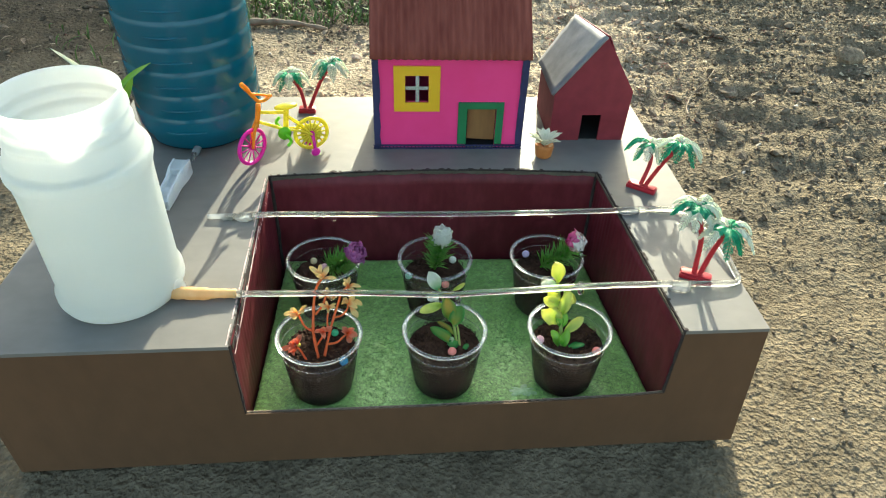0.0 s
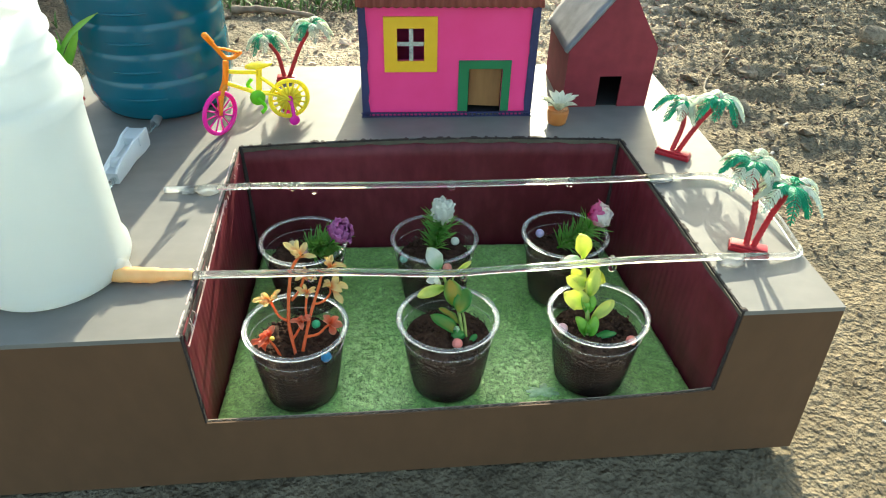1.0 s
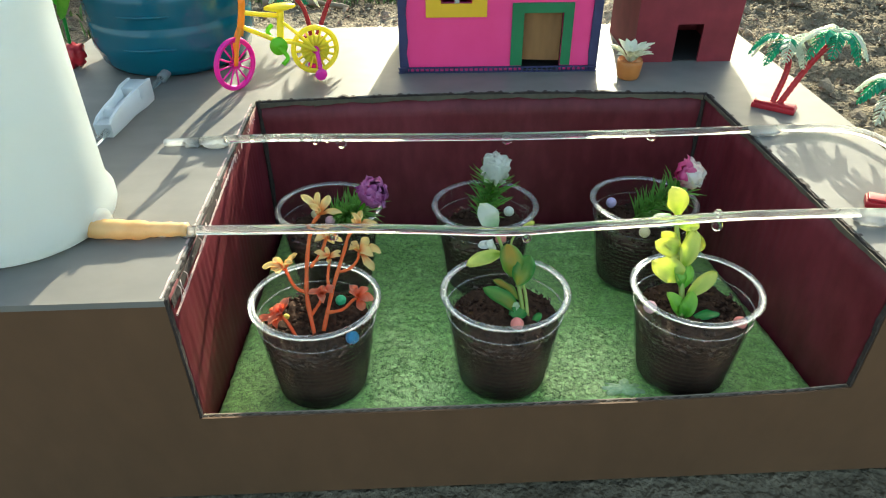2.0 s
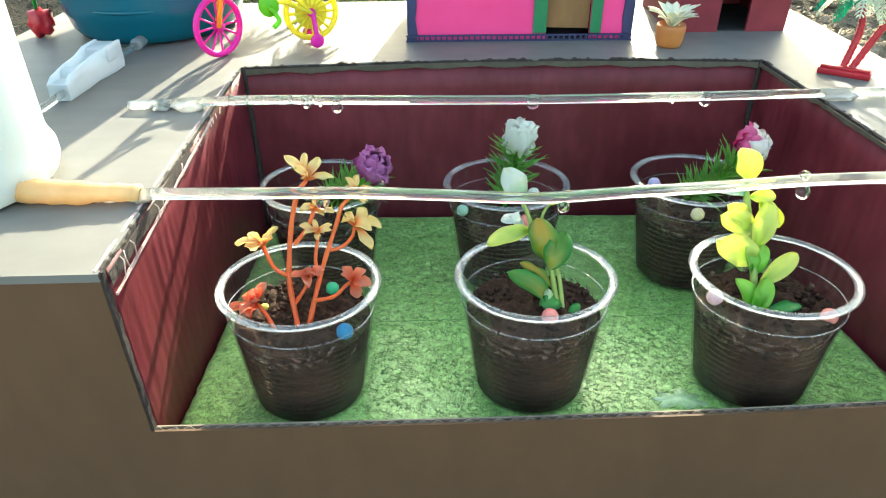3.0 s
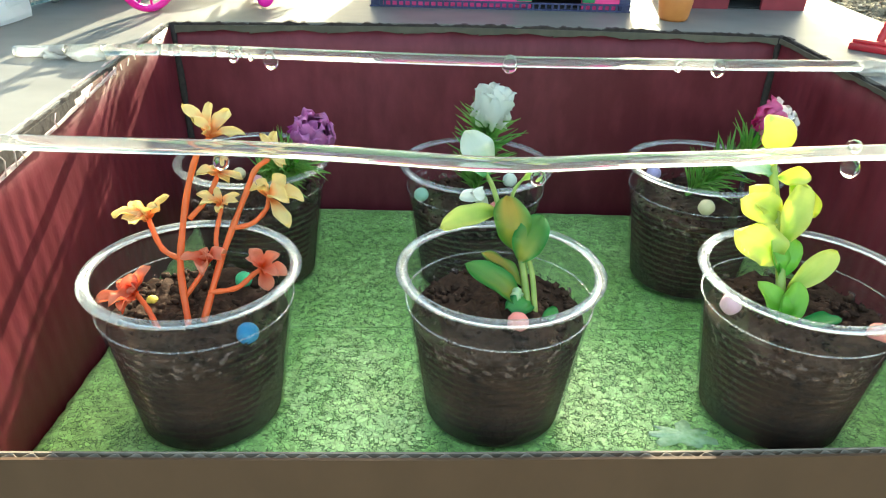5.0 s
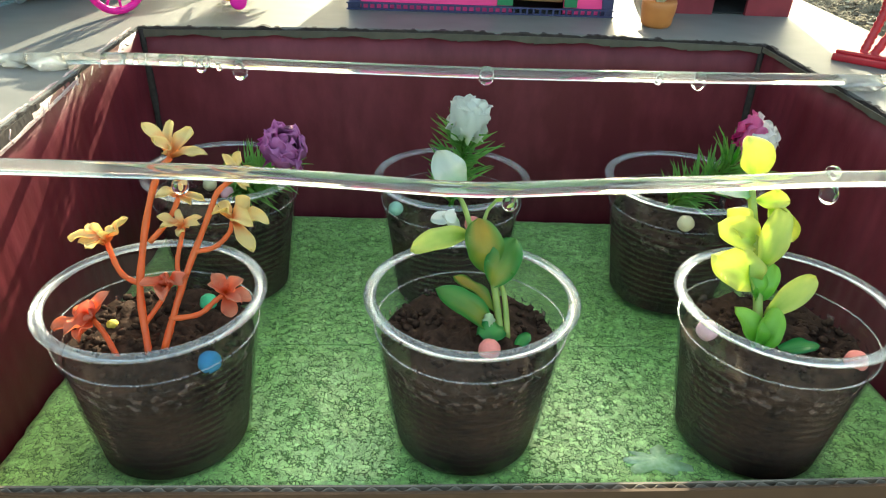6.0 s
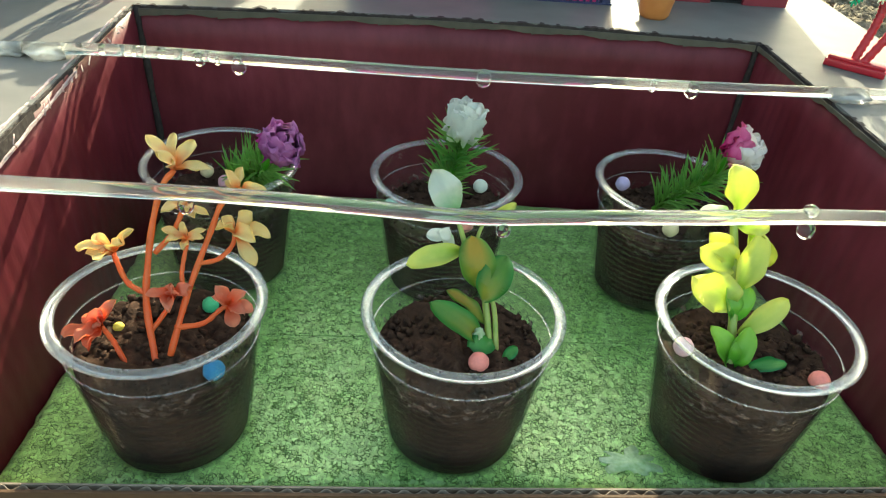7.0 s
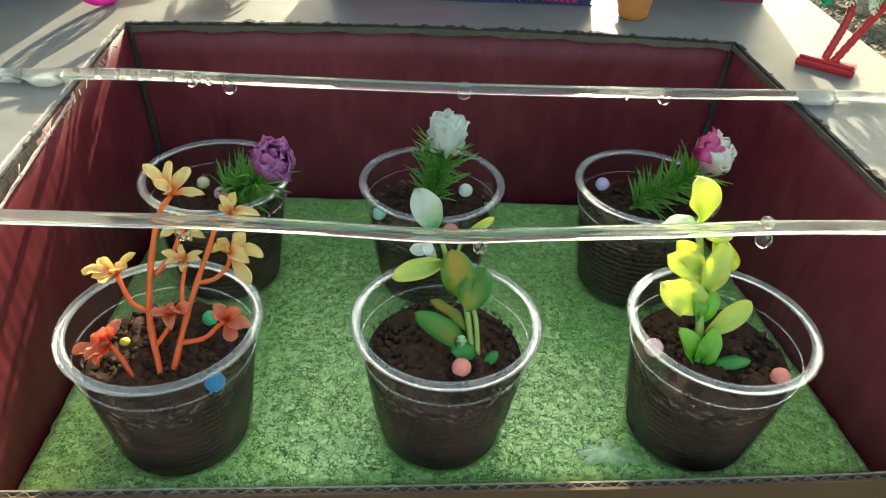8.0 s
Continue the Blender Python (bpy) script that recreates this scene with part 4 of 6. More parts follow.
def plastic_cup(m, label):
    cup = thing("plastic_cup", m, label, "cup", "cups in the planter")
    part("cup_wall", lathe(bmesh.new(), cup_mesh_profile(), 56), CLEAR, cup, "clear ribbed plastic wall")
    r, z = 0.0393, CUP_H - 0.0015
    ring = [(r + 0.0024 * math.cos(a), z + 0.0013 * math.sin(a)) for a in (2 * math.pi * k / 10 for k in range(10))]
    part("rim", lathe(bmesh.new(), ring, 64, closed=True), CUP_RIM, cup, "rolled whitish rim")
    ledge = [(0.0376 + 0.0004 * math.cos(a), 0.0570 + 0.0003 * math.sin(a)) for a in (2 * math.pi * k / 6 for k in range(6))]
    part("ledge", lathe(bmesh.new(), ledge, 64, closed=True), CUP_LEDGE, cup, "stacking ledge below the rim")
    # a speckled band stands in for light caught along the soil line
    band = [(0.0300 + 0.0085 * (z - 0.0018) / (CUP_H - 0.0065) - off, z) for off, zs in ((0.00085, (0.0400, 0.0440, 0.0480, 0.0520)), (0.00095, (0.0520, 0.0480, 0.0440, 0.0400))) for z in zs]
    part("light_specks", lathe(bmesh.new(), band, 56, closed=True), LIGHT_SPECKS, cup, "specks coloured as light caught at the soil line")
    return cup


def soil(m, level, seed, label):
    """Soil filling a cup up to its level, crumbly on top."""
    bm = bmesh.new()
    seg, inner = 56, 16
    prof = []
    for i in range(61):
        z = 0.0026 + (level - 0.004) * i / 60
        t = (z - 0.0018) / (CUP_H - 0.0065)
        prof.append((0.0300 + 0.0085 * t - 0.0011 + (0.0001 * math.sin(t * 2 * math.pi * 18) if t > 0.1 else 0), z))
    rings = [[bm.verts.new((r * math.cos(2 * math.pi * k / seg), r * math.sin(2 * math.pi * k / seg), z)) for k in range(seg)] for r, z in prof]
    edge = prof[-1][0]
    for i in range(1, inner):
        r = edge * (1 - i / inner)
        ring = []
        for k in range(seg):
            a = 2 * math.pi * k / seg
            x, y = r * math.cos(a), r * math.sin(a)
            z = level + 0.0040 * noise.noise((x * 70, y * 70, seed)) + 0.0034 * noise.noise((x * 230, y * 230, seed)) + 0.0024 * noise.noise((x * 520, y * 520, seed)) + 0.002 * (1 - r / edge)
            ring.append(bm.verts.new((x, y, z)))
        rings.append(ring)
    tip = bm.verts.new((0, 0, level + 0.003))
    for lo, up in zip(rings, rings[1:]):
        for k in range(seg):
            bm.faces.new((lo[k], lo[(k + 1) % seg], up[(k + 1) % seg], up[k]))
    for k in range(seg):
        bm.faces.new((rings[-1][k], rings[-1][(k + 1) % seg], tip))
    bm.faces.new(list(reversed(rings[0])))
    rng = random.Random(seed)
    for _ in range(230):
        a, r = rng.uniform(0, 6.3), edge * 0.95 * math.sqrt(rng.random())
        ball(bm, (r * math.cos(a), r * math.sin(a), level + 0.001), rng.uniform(0.0006, 0.0021), (1, 1, 0.8), 1.3, 1, rng.random() * 9)
    ob = mesh_object("potting_soil", bm, POTTING)
    ob.matrix_world = m
    tagged(ob, label, "soil", "soil in the cups", "stuff")


def bead(place, r, colour, label):
    ob = mesh_object("foam_bead", ball(bmesh.new(), (0, 0, 0), r, (1, 1, 1), 0.08, 3), BEADS[colour])
    ob.location = place
    tagged(ob, label, "bead", "foam beads in the cups")


def cup_pose(x, y, rim_z, tilt_x=0.0, tilt_y=0.0):
    """A cup standing on the foam with its rim centre at the given place; tilts are the rim's slopes along x and y."""
    up = Vector((tilt_x, tilt_y, 1)).normalized()
    q = Vector((0, 0, 1)).rotation_difference(up)
    return Matrix.Translation(Vector((x, y, rim_z)) - up * CUP_H) @ q.to_matrix().to_4x4()


CUPS = {
    "orange": (-0.0409, 0.5634, 0.1243, 0.016, 0.05), "green": (0.0794, 0.5671, 0.1248, -0.004, 0.05), "lime": (0.2017, 0.5668, 0.1252, -0.012, 0.05),
    "purple": (-0.0465, 0.6835, 0.1180, 0.003, 0.05), "white": (0.0749, 0.6825, 0.1182, -0.003, 0.05), "pink": (0.1990, 0.6820, 0.1200, 0.0, 0.05)}
for k, (name, row) in enumerate(CUPS.items()):
    m = cup_pose(*row)
    front_row = name in ("orange", "green", "lime")
    plastic_cup(m, "clear ribbed plastic cup of dark soil holding the %s plant" % {"orange": "orange-stemmed", "green": "green-leaved", "lime": "lime-yellow", "purple": "purple-flowered", "white": "white-flowered", "pink": "pink-flowered"}[name])
    soil(m, 0.050 if front_row else 0.048, 3.1 + k * 5, "dark crumbly potting soil filling a clear cup")


# ---- plants in the cups ----
def flower(parent, centre, tips, width, material, seed, label="", rounded=False):
    """Petals that spread from a stem's end, each to its own tip."""
    rng = random.Random(seed)
    c = Vector(centre)
    extra = [c + (Vector(q) - c) * 0.62 + Vector((rng.uniform(-0.003, 0.003), -0.004, rng.uniform(-0.001, 0.003))) for q in tips[::2]]
    for tip in [Vector(q) for q in tips] + extra:
        t = tip + Vector((0, rng.uniform(-0.006, 0.001), 0))
        w = width * (0.76 if rounded else 0.58) * rng.uniform(0.85, 1.15)
        bm = leaf(bmesh.new(), c, t, w, (rng.uniform(-0.35, 0.35), -0.45, 1.0), rng.uniform(0.35, 0.9), rng.uniform(0.04, 0.24), 0.64, 0.0006, 14, rounded, 0.7)
        part("petal", bm, material, parent, label)


def orange_plant():
    x, y, z = CUPS["orange"][0], CUPS["orange"][1], CUPS["orange"][2] - CUP_H
    p = thing("artificial_plant", pose(x, y, z), "artificial plant with orange stems and yellow to coral flowers", "plant", "plants in the cups")
    for line, r0, r1 in (
            ([(0.000, -0.0150, 0.048), (-0.0047, -0.0014, 0.068), (-0.0054, 0.0074, 0.079), (-0.0043, 0.020, 0.0947), (-0.0015, 0.0289, 0.1057), (0.0028, 0.0330, 0.1108)], 0.0017, 0.0014),
            ([(-0.0057, 0.0023, 0.0725), (-0.0127, 0.0048, 0.0756), (-0.0178, 0.0104, 0.0826), (-0.0187, 0.0120, 0.0846)], 0.0013, 0.0011),
            ([(-0.0029, 0.0122, 0.0849), (0.0037, 0.0176, 0.0917), (0.0071, 0.0239, 0.0990)], 0.0013, 0.0012),
            ([(0.0050, -0.0120, 0.0530), (0.0092, -0.0013, 0.0681), (0.0129, 0.0076, 0.0791), (0.0187, 0.0190, 0.0934), (0.0216, 0.0247, 0.1006), (0.0270, 0.0280, 0.1046)], 0.0016, 0.0012),
            ([(0.0138, 0.0101, 0.0823), (0.0217, 0.0114, 0.0840), (0.0268, 0.0148, 0.0882), (0.0277, 0.0178, 0.0918)], 0.0012, 0.0010),
            ([(0.0098, 0.0020, 0.0720), (0.0080, 0.0075, 0.0791), (0.0094, 0.0155, 0.0890)], 0.0012, 0.0010),
            ([(0.0065, -0.0058, 0.0624), (0.0172, -0.0045, 0.0640), (0.0233, -0.0011, 0.0682), (0.0262, 0.0001, 0.0698)], 0.0013, 0.0011),
            ([(-0.0030, -0.0060, 0.0600), (0.0025, -0.0015, 0.0670), (0.0051, 0.0016, 0.0716)], 0.0012, 0.0011),
            ([(-0.0112, -0.0150, 0.0480), (-0.0166, -0.0100, 0.0571), (-0.0217, -0.0063, 0.0618)], 0.0013, 0.0011)):
        pts = smooth_line(line, 6)
        part("stem", sweep(bmesh.new(), pts, lambda t: 0.87 * (r0 + (r1 - r0) * t) * (1 + 0.10 * math.sin(t * 34 + r0 * 9e4)), 8), ORANGE_PLANT, p, "bare orange plastic stem")
    flower(p, (0.0030, 0.0332, 0.1110), ((-0.0085, 0.0400, 0.1218), (0.0022, 0.0440, 0.1222), (0.0095, 0.0430, 0.1195), (0.0178, 0.0350, 0.1138)), 0.0078, AMBER, 2)
    flower(p, (-0.0187, 0.0120, 0.0846), ((-0.0330, 0.0125, 0.0862), (-0.0262, 0.0180, 0.0898), (-0.0110, 0.0186, 0.0932), (-0.0235, 0.0040, 0.0868)), 0.0076, AMBER, 5)
    flower(p, (0.0074, 0.0237, 0.0988), ((0.0081, 0.0309, 0.1083), (0.0178, 0.0225, 0.0983), (0.0015, 0.0255, 0.1015), (0.0125, 0.0190, 0.0975)), 0.0068, AMBER, 9)
    flower(p, (0.0096, 0.0161, 0.0892), ((-0.0002, 0.0191, 0.0937), (0.0068, 0.0210, 0.0950), (0.0165, 0.0190, 0.0936), (0.0100, 0.0100, 0.0908)), 0.0058, AMBER, 11)
    flower(p, (0.0276, 0.0281, 0.1046), ((0.0238, 0.0355, 0.1143), (0.0300, 0.0366, 0.1145), (0.0408, 0.0301, 0.1074), (0.0340, 0.0250, 0.1045)), 0.0068, AMBER, 4)
    flower(p, (0.0277, 0.0178, 0.0919), ((0.0232, 0.0235, 0.0992), (0.0340, 0.0240, 0.0999), (0.0415, 0.0180, 0.0922), (0.0370, 0.0122, 0.0850)), 0.0080, AMBER, 14, "", True)
    flower(p, (0.0265, 0.0001, 0.0698), ((0.0228, 0.0065, 0.0782), (0.0340, 0.0055, 0.0766), (0.0368, -0.0004, 0.0690), (0.0300, -0.0048, 0.0638)), 0.0096, CORAL, 21, "coral-red petal")
    flower(p, (0.0051, 0.0017, 0.0715), ((-0.0042, 0.0040, 0.0748), (0.0045, 0.0075, 0.0775), (0.0125, 0.0049, 0.0760), (0.0060, -0.0050, 0.0725)), 0.0084, CORAL, 22, "coral-red petal")
    flower(p, (-0.0217, -0.0062, 0.0619), ((-0.0355, -0.0080, 0.0596), (-0.0285, -0.0030, 0.0660), (-0.0235, -0.0010, 0.0690), (-0.0165, 0.0010, 0.0712), (-0.0240, -0.0120, 0.0600)), 0.0100, CORAL, 23, "coral-red petal")


def green_plant():
    x, y, z = CUPS["green"][0], CUPS["green"][1], CUPS["green"][2] - CUP_H
    p = thing("artificial_plant", pose(x, y, z), "small artificial plant with green and ochre oval leaves", "plant", "plants in the cups")
    for line, r0, r1, label in (
            ([(0.0125, -0.0060, 0.050), (0.0092, 0.0075, 0.0689), (0.0054, 0.0144, 0.0774), (0.0010, 0.0193, 0.0836), (-0.0030, 0.0268, 0.0929), (-0.0057, 0.0299, 0.0968)], 0.0016, 0.0009, "pale green stem"),
            ([(0.0150, -0.0060, 0.050), (0.0134, 0.0040, 0.0650), (0.0107, 0.0097, 0.0716)], 0.0013, 0.0009, "ochre stem"),
            ([(0.0030, 0.0180, 0.0815), (0.0058, 0.0253, 0.0912), (0.0097, 0.0288, 0.0955)], 0.0009, 0.0006, "pale green stem")):
        part("stem", sweep(bmesh.new(), smooth_line(line, 6), lambda t: r0 + (r1 - r0) * t, 8), STALK, p, label)
    for b, t, w, nrm, mat in (
            ((0.0095, -0.0035, 0.0545), (-0.0142, 0.0040, 0.0690), 0.0105, (0.35, -0.7, 0.6), LEAF_EDGED), ((0.0100, 0.0020, 0.0600), (-0.0070, 0.0110, 0.0700), 0.0060, (0.2, -0.5, 0.9), LEAF_MIX),
            ((-0.0010, 0.0200, 0.0842), (-0.0242, 0.0140, 0.0806), 0.0095, (0.1, -0.7, 0.8), LEAF_LIME), ((0.0063, 0.0105, 0.0725), (0.0022, 0.0215, 0.0912), 0.0148, (0.1, -1, 0.35), LEAF_MIX),
            ((0.0085, 0.0065, 0.0685), (0.0170, 0.0165, 0.0855), 0.0142, (-0.35, -1, 0.3), LEAF_EDGED), ((-0.0050, 0.0290, 0.0955), (-0.0152, 0.0370, 0.1125), 0.0132, (0.3, -1, 0.3), LEAF_PALE),
            ((0.0092, 0.0285, 0.0950), (0.0205, 0.0320, 0.1014), 0.0042, (0, -1, 0.6), LEAF_LIME), ((0.0130, -0.0030, 0.0560), (0.0030, -0.0075, 0.0560), 0.0100, (0.1, -0.7, 0.8), LEAF_GREEN),
            ((0.0175, -0.0090, 0.0500), (0.0235, -0.0050, 0.0545), 0.0050, (0, -0.6, 0.9), LEAF_GREEN)):
        part("leaf", leaf(bmesh.new(), b, t, w, nrm, 0.55, 0.14, 0.54, 0.0006, 16, False, 0.5), mat, p)
    for tip in ((-0.0165, 0.0220, 0.0900), (-0.0120, 0.0200, 0.0930), (-0.0085, 0.0215, 0.0860)):
        part("bud_petal", leaf(bmesh.new(), (-0.0060, 0.0245, 0.0890), tip, 0.0056, (0.1, -0.8, 0.6), 0.6, 0.2, 0.6, 0.0006, 10, True, 0.6), WHITE_PETAL, p, "whitish bud petal")
    part("bud", ball(bmesh.new(), (0.0068, -0.0040, 0.0600), 0.0024, (0.9, 0.8, 1.3), 0.6, 3, 5.0), WHITE_PETAL, p, "whitish bud")


def lime_plant():
    x, y, z = CUPS["lime"][0], CUPS["lime"][1], CUPS["lime"][2] - CUP_H
    p = thing("artificial_plant", pose(x, y, z), "upright artificial plant with lime-yellow oval leaves", "plant", "plants in the cups")
    line = [(-0.0077, -0.0070, 0.047), (-0.0073, 0.0024, 0.062), (-0.0088, 0.0142, 0.0818), (-0.0113, 0.0257, 0.1009), (-0.0116, 0.0279, 0.1046)]
    part("stem", sweep(bmesh.new(), smooth_line(line, 6), lambda t: 0.0021 - 0.0006 * t, 10), STALK, p, "green stem")
    for b, t, w, nrm, mat in (
            ((-0.0114, 0.0272, 0.1030), (-0.0151, 0.0360, 0.1228), 0.0150, (0.15, -1, 0.3), LEAF_LIME), ((-0.0116, 0.0262, 0.1015), (-0.0285, 0.0260, 0.1052), 0.0088, (0.1, -0.7, 0.8), LEAF_PALE),
            ((-0.0100, 0.0250, 0.1000), (0.0030, 0.0240, 0.1010), 0.0075, (-0.1, -0.8, 0.6), LEAF_LIME), ((-0.0070, 0.0165, 0.0850), (-0.0260, 0.0180, 0.0935), 0.0130, (0.2, -1, 0.5), LEAF_LIME),
            ((-0.0068, 0.0110, 0.0765), (-0.0002, 0.0215, 0.1000), 0.0112, (-0.35, -1, 0.2), LEAF_LIME), ((-0.0045, 0.0240, 0.0985), (0.0052, 0.0160, 0.0868), 0.0105, (-0.3, -1, 0.4), LEAF_LIME),
            ((-0.0075, 0.0085, 0.0715), (-0.0268, 0.0110, 0.0830), 0.0170, (0.25, -1, 0.4), LEAF_LIME), ((-0.0095, 0.0165, 0.0850), (-0.0205, 0.0240, 0.0965), 0.0105, (0.2, -1, 0.4), LEAF_LIME),
            ((-0.0040, 0.0022, 0.0600), (0.0144, 0.0085, 0.0755), 0.0100, (-0.4, -0.9, 0.6), LEAF_LIME), ((-0.0077, -0.0055, 0.0480), (-0.0172, 0.0015, 0.0650), 0.0100, (0.4, -1, 0.2), LEAF_SPRING),
            ((-0.0075, -0.0055, 0.0480), (-0.0005, 0.0015, 0.0650), 0.0100, (-0.4, -1, 0.2), LEAF_SPRING), ((-0.0075, 0.0050, 0.0650), (-0.0125, 0.0115, 0.0810), 0.0085, (0.2, -1, 0.3), LEAF_SPRING),
            ((-0.0065, 0.0050, 0.0650), (-0.0030, 0.0110, 0.0800), 0.0080, (-0.3, -1, 0.3), LEAF_SPRING), ((-0.0035, -0.0080, 0.0485), (0.0162, -0.0070, 0.0530), 0.0062, (0, -0.5, 1), LEAF_GREEN)):
        part("leaf", leaf(bmesh.new(), b, t, w, nrm, 0.5, 0.12, 0.56, 0.0006, 18, b[2] > 0.102, 0.45), mat, p)


def rose(centre, r, aim, seed, tall=1.0):
    """A half-open bloom: rings of upright petals that wrap round its axis; gives base, tip, width and inward side of each."""
    rng = random.Random(seed)
    aim = Vector(aim).normalized()
    u = aim.orthogonal().normalized()
    w = aim.cross(u)
    out = []
    rings = ((8, 0.62, 0.96, 0.84), (7, 0.52, 0.74, 0.98), (5, 0.32, 0.48, 1.04), (3, 0.16, 0.20, 1.0)) if tall > 1.05 else ((8, 0.40, 1.0, 0.45), (7, 0.36, 0.86, 0.74), (5, 0.26, 0.55, 0.92), (3, 0.14, 0.20, 0.95))
    for count, foot, spread, height in rings:
        for i in range(count):
            a = 2 * math.pi * (i + spread + rng.uniform(-0.15, 0.15)) / count
            radial = u * math.cos(a) + w * math.sin(a)
            base = Vector(centre) - aim * r * 0.85 * tall + radial * r * foot
            tip = Vector(centre) + aim * r * tall * (height + rng.uniform(-0.12, 0.08)) + radial * r * (spread + rng.uniform(-0.08, 0.08))
            out.append((base, tip, r * (0.55 + 0.60 * spread), -radial))
    return out


def needle_flower(cup, label, foot, way, length, bloom, bloom_r, aim, materials, seed, petal_label, tall=1.0):
    x, y, z = CUPS[cup][0], CUPS[cup][1], CUPS[cup][2] - CUP_H
    p = thing("artificial_flower", pose(x, y, z), label, "flower", "plants in the cups")
    rng = random.Random(seed)
    foot, way = Vector(foot), Vector(way).normalized()
    line = smooth_line([foot, foot + way * length * 0.5, foot + way * length, Vector(bloom) - Vector(aim).normalized() * bloom_r * 0.6], 4)
    part("stem", sweep(bmesh.new(), line, 0.0014, 8), LEAF_SPRING, p, "green plastic stem")
    for tuft in range(4):
        bm = bmesh.new()
        at = foot + way * length * (0.12 + 0.29 * tuft)
        for i in range(40):
            a = rng.uniform(0, 6.3)
            side = way.orthogonal().normalized()
            side = Matrix.Rotation(a, 3, way) @ side
            d = (way * rng.uniform(0.2, 0.9) + side + Vector((0, 0, 0.45))).normalized()
            ln = rng.uniform(0.013, 0.028)
            root = at + way * rng.uniform(-0.003, 0.003)
            leaf(bm, root, root + d * ln, rng.uniform(0.0010, 0.0016), (0, -0.6, 1), 0.3, rng.uniform(0.02, 0.22), 0.4, 0.0003, 4)
        part("needle_tuft", bm, NEEDLE, p, "spray of fine green needles")
    for k, (b, t, w, n) in enumerate(rose(bloom, bloom_r, aim, seed, tall)):
        m = materials[k % len(materials)] if len(materials) > 1 and materials[0] is not materials[-1] else materials[0]
        if len(materials) == 2:
            m = materials[0] if (t - Vector(bloom)).x < 0.001 else materials[1]
        part("petal", leaf(bmesh.new(), b, t, w, n, 0.55, -0.06 if tall > 1.05 else -0.18, 0.70, 0.0006, 12, True, 0.85), m, p, petal_label)


orange_plant()
green_plant()
lime_plant()
needle_flower("purple", "artificial flower with purple bloom and green needles", (0.004, 0.004, 0.050), (0.75, -0.45, 0.75), 0.028, (0.036, -0.016, 0.0910), 0.0104, (0.5, -0.4, 0.8), [PURPLE], 3, "purple petal")
needle_flower("white", "artificial flower with white bloom and green needles", (0.000, 0.004, 0.050), (0.15, -0.15, 1), 0.034, (0.0065, -0.0060, 0.1040), 0.0095, (0.1, -0.1, 1), [WHITE_PETAL], 5, "white petal", 1.15)
needle_flower("pink", "artificial flower with pink and blush bloom", (-0.004, 0.004, 0.050), (0.70, -0.30, 0.85), 0.036, (0.0250, -0.0130, 0.1010), 0.0102, (0.6, -0.2, 0.6), [PINK_PETAL, BLUSH_PETAL], 7, "pink petal")

bead((0.0864, 0.5535, 0.1068), 0.0042, "salmon", "salmon foam bead lying on soil by the cup wall")
bead((-0.0172, 0.5442, 0.1062), 0.0042, "blue", "blue foam bead pressed against the cup wall")
bead((-0.0284, 0.5830, 0.1045), 0.0036, "green", "green foam bead on the soil under orange stems")
bead((-0.0628, 0.5690, 0.1025), 0.0024, "yellow", "yellow foam bead half hidden by coral leaves")
bead((0.1735, 0.5640, 0.1100), 0.0042, "pink", "pale pink foam bead beside the lime plant")
bead((0.2272, 0.5500, 0.1075), 0.0042, "salmon", "salmon pink foam bead against the cup wall")
bead((0.0962, 0.7005, 0.0985), 0.0042, "white", "whitish foam bead beside the white flower")
bead((0.0455, 0.6665, 0.1050), 0.0038, "mint", "pale green foam bead against the cup wall")
bead((0.0850, 0.6520, 0.1050), 0.0042, "salmon", "salmon foam bead at the cup front")
bead((-0.0480, 0.6900, 0.0990), 0.0040, "pink", "pink foam bead on the soil")
bead((-0.0610, 0.7010, 0.0985), 0.0038, "cream", "cream foam bead on the soil")
bead((0.1800, 0.7030, 0.1040), 0.0042, "lilac", "speckled lilac foam bead on the soil")
bead((0.1935, 0.6530, 0.1080), 0.0042, "cream", "cream foam bead against the cup wall")
bead((0.2060, 0.6920, 0.1020), 0.0034, "white", "whitish foam bead among green needles")


# ---- drip tubes ----
def hollow(bm, pts, r, wall):
    sweep(bm, pts, r, 12, False)
    sweep(bm, list(reversed(pts)), r - wall, 12, False)
    return bm


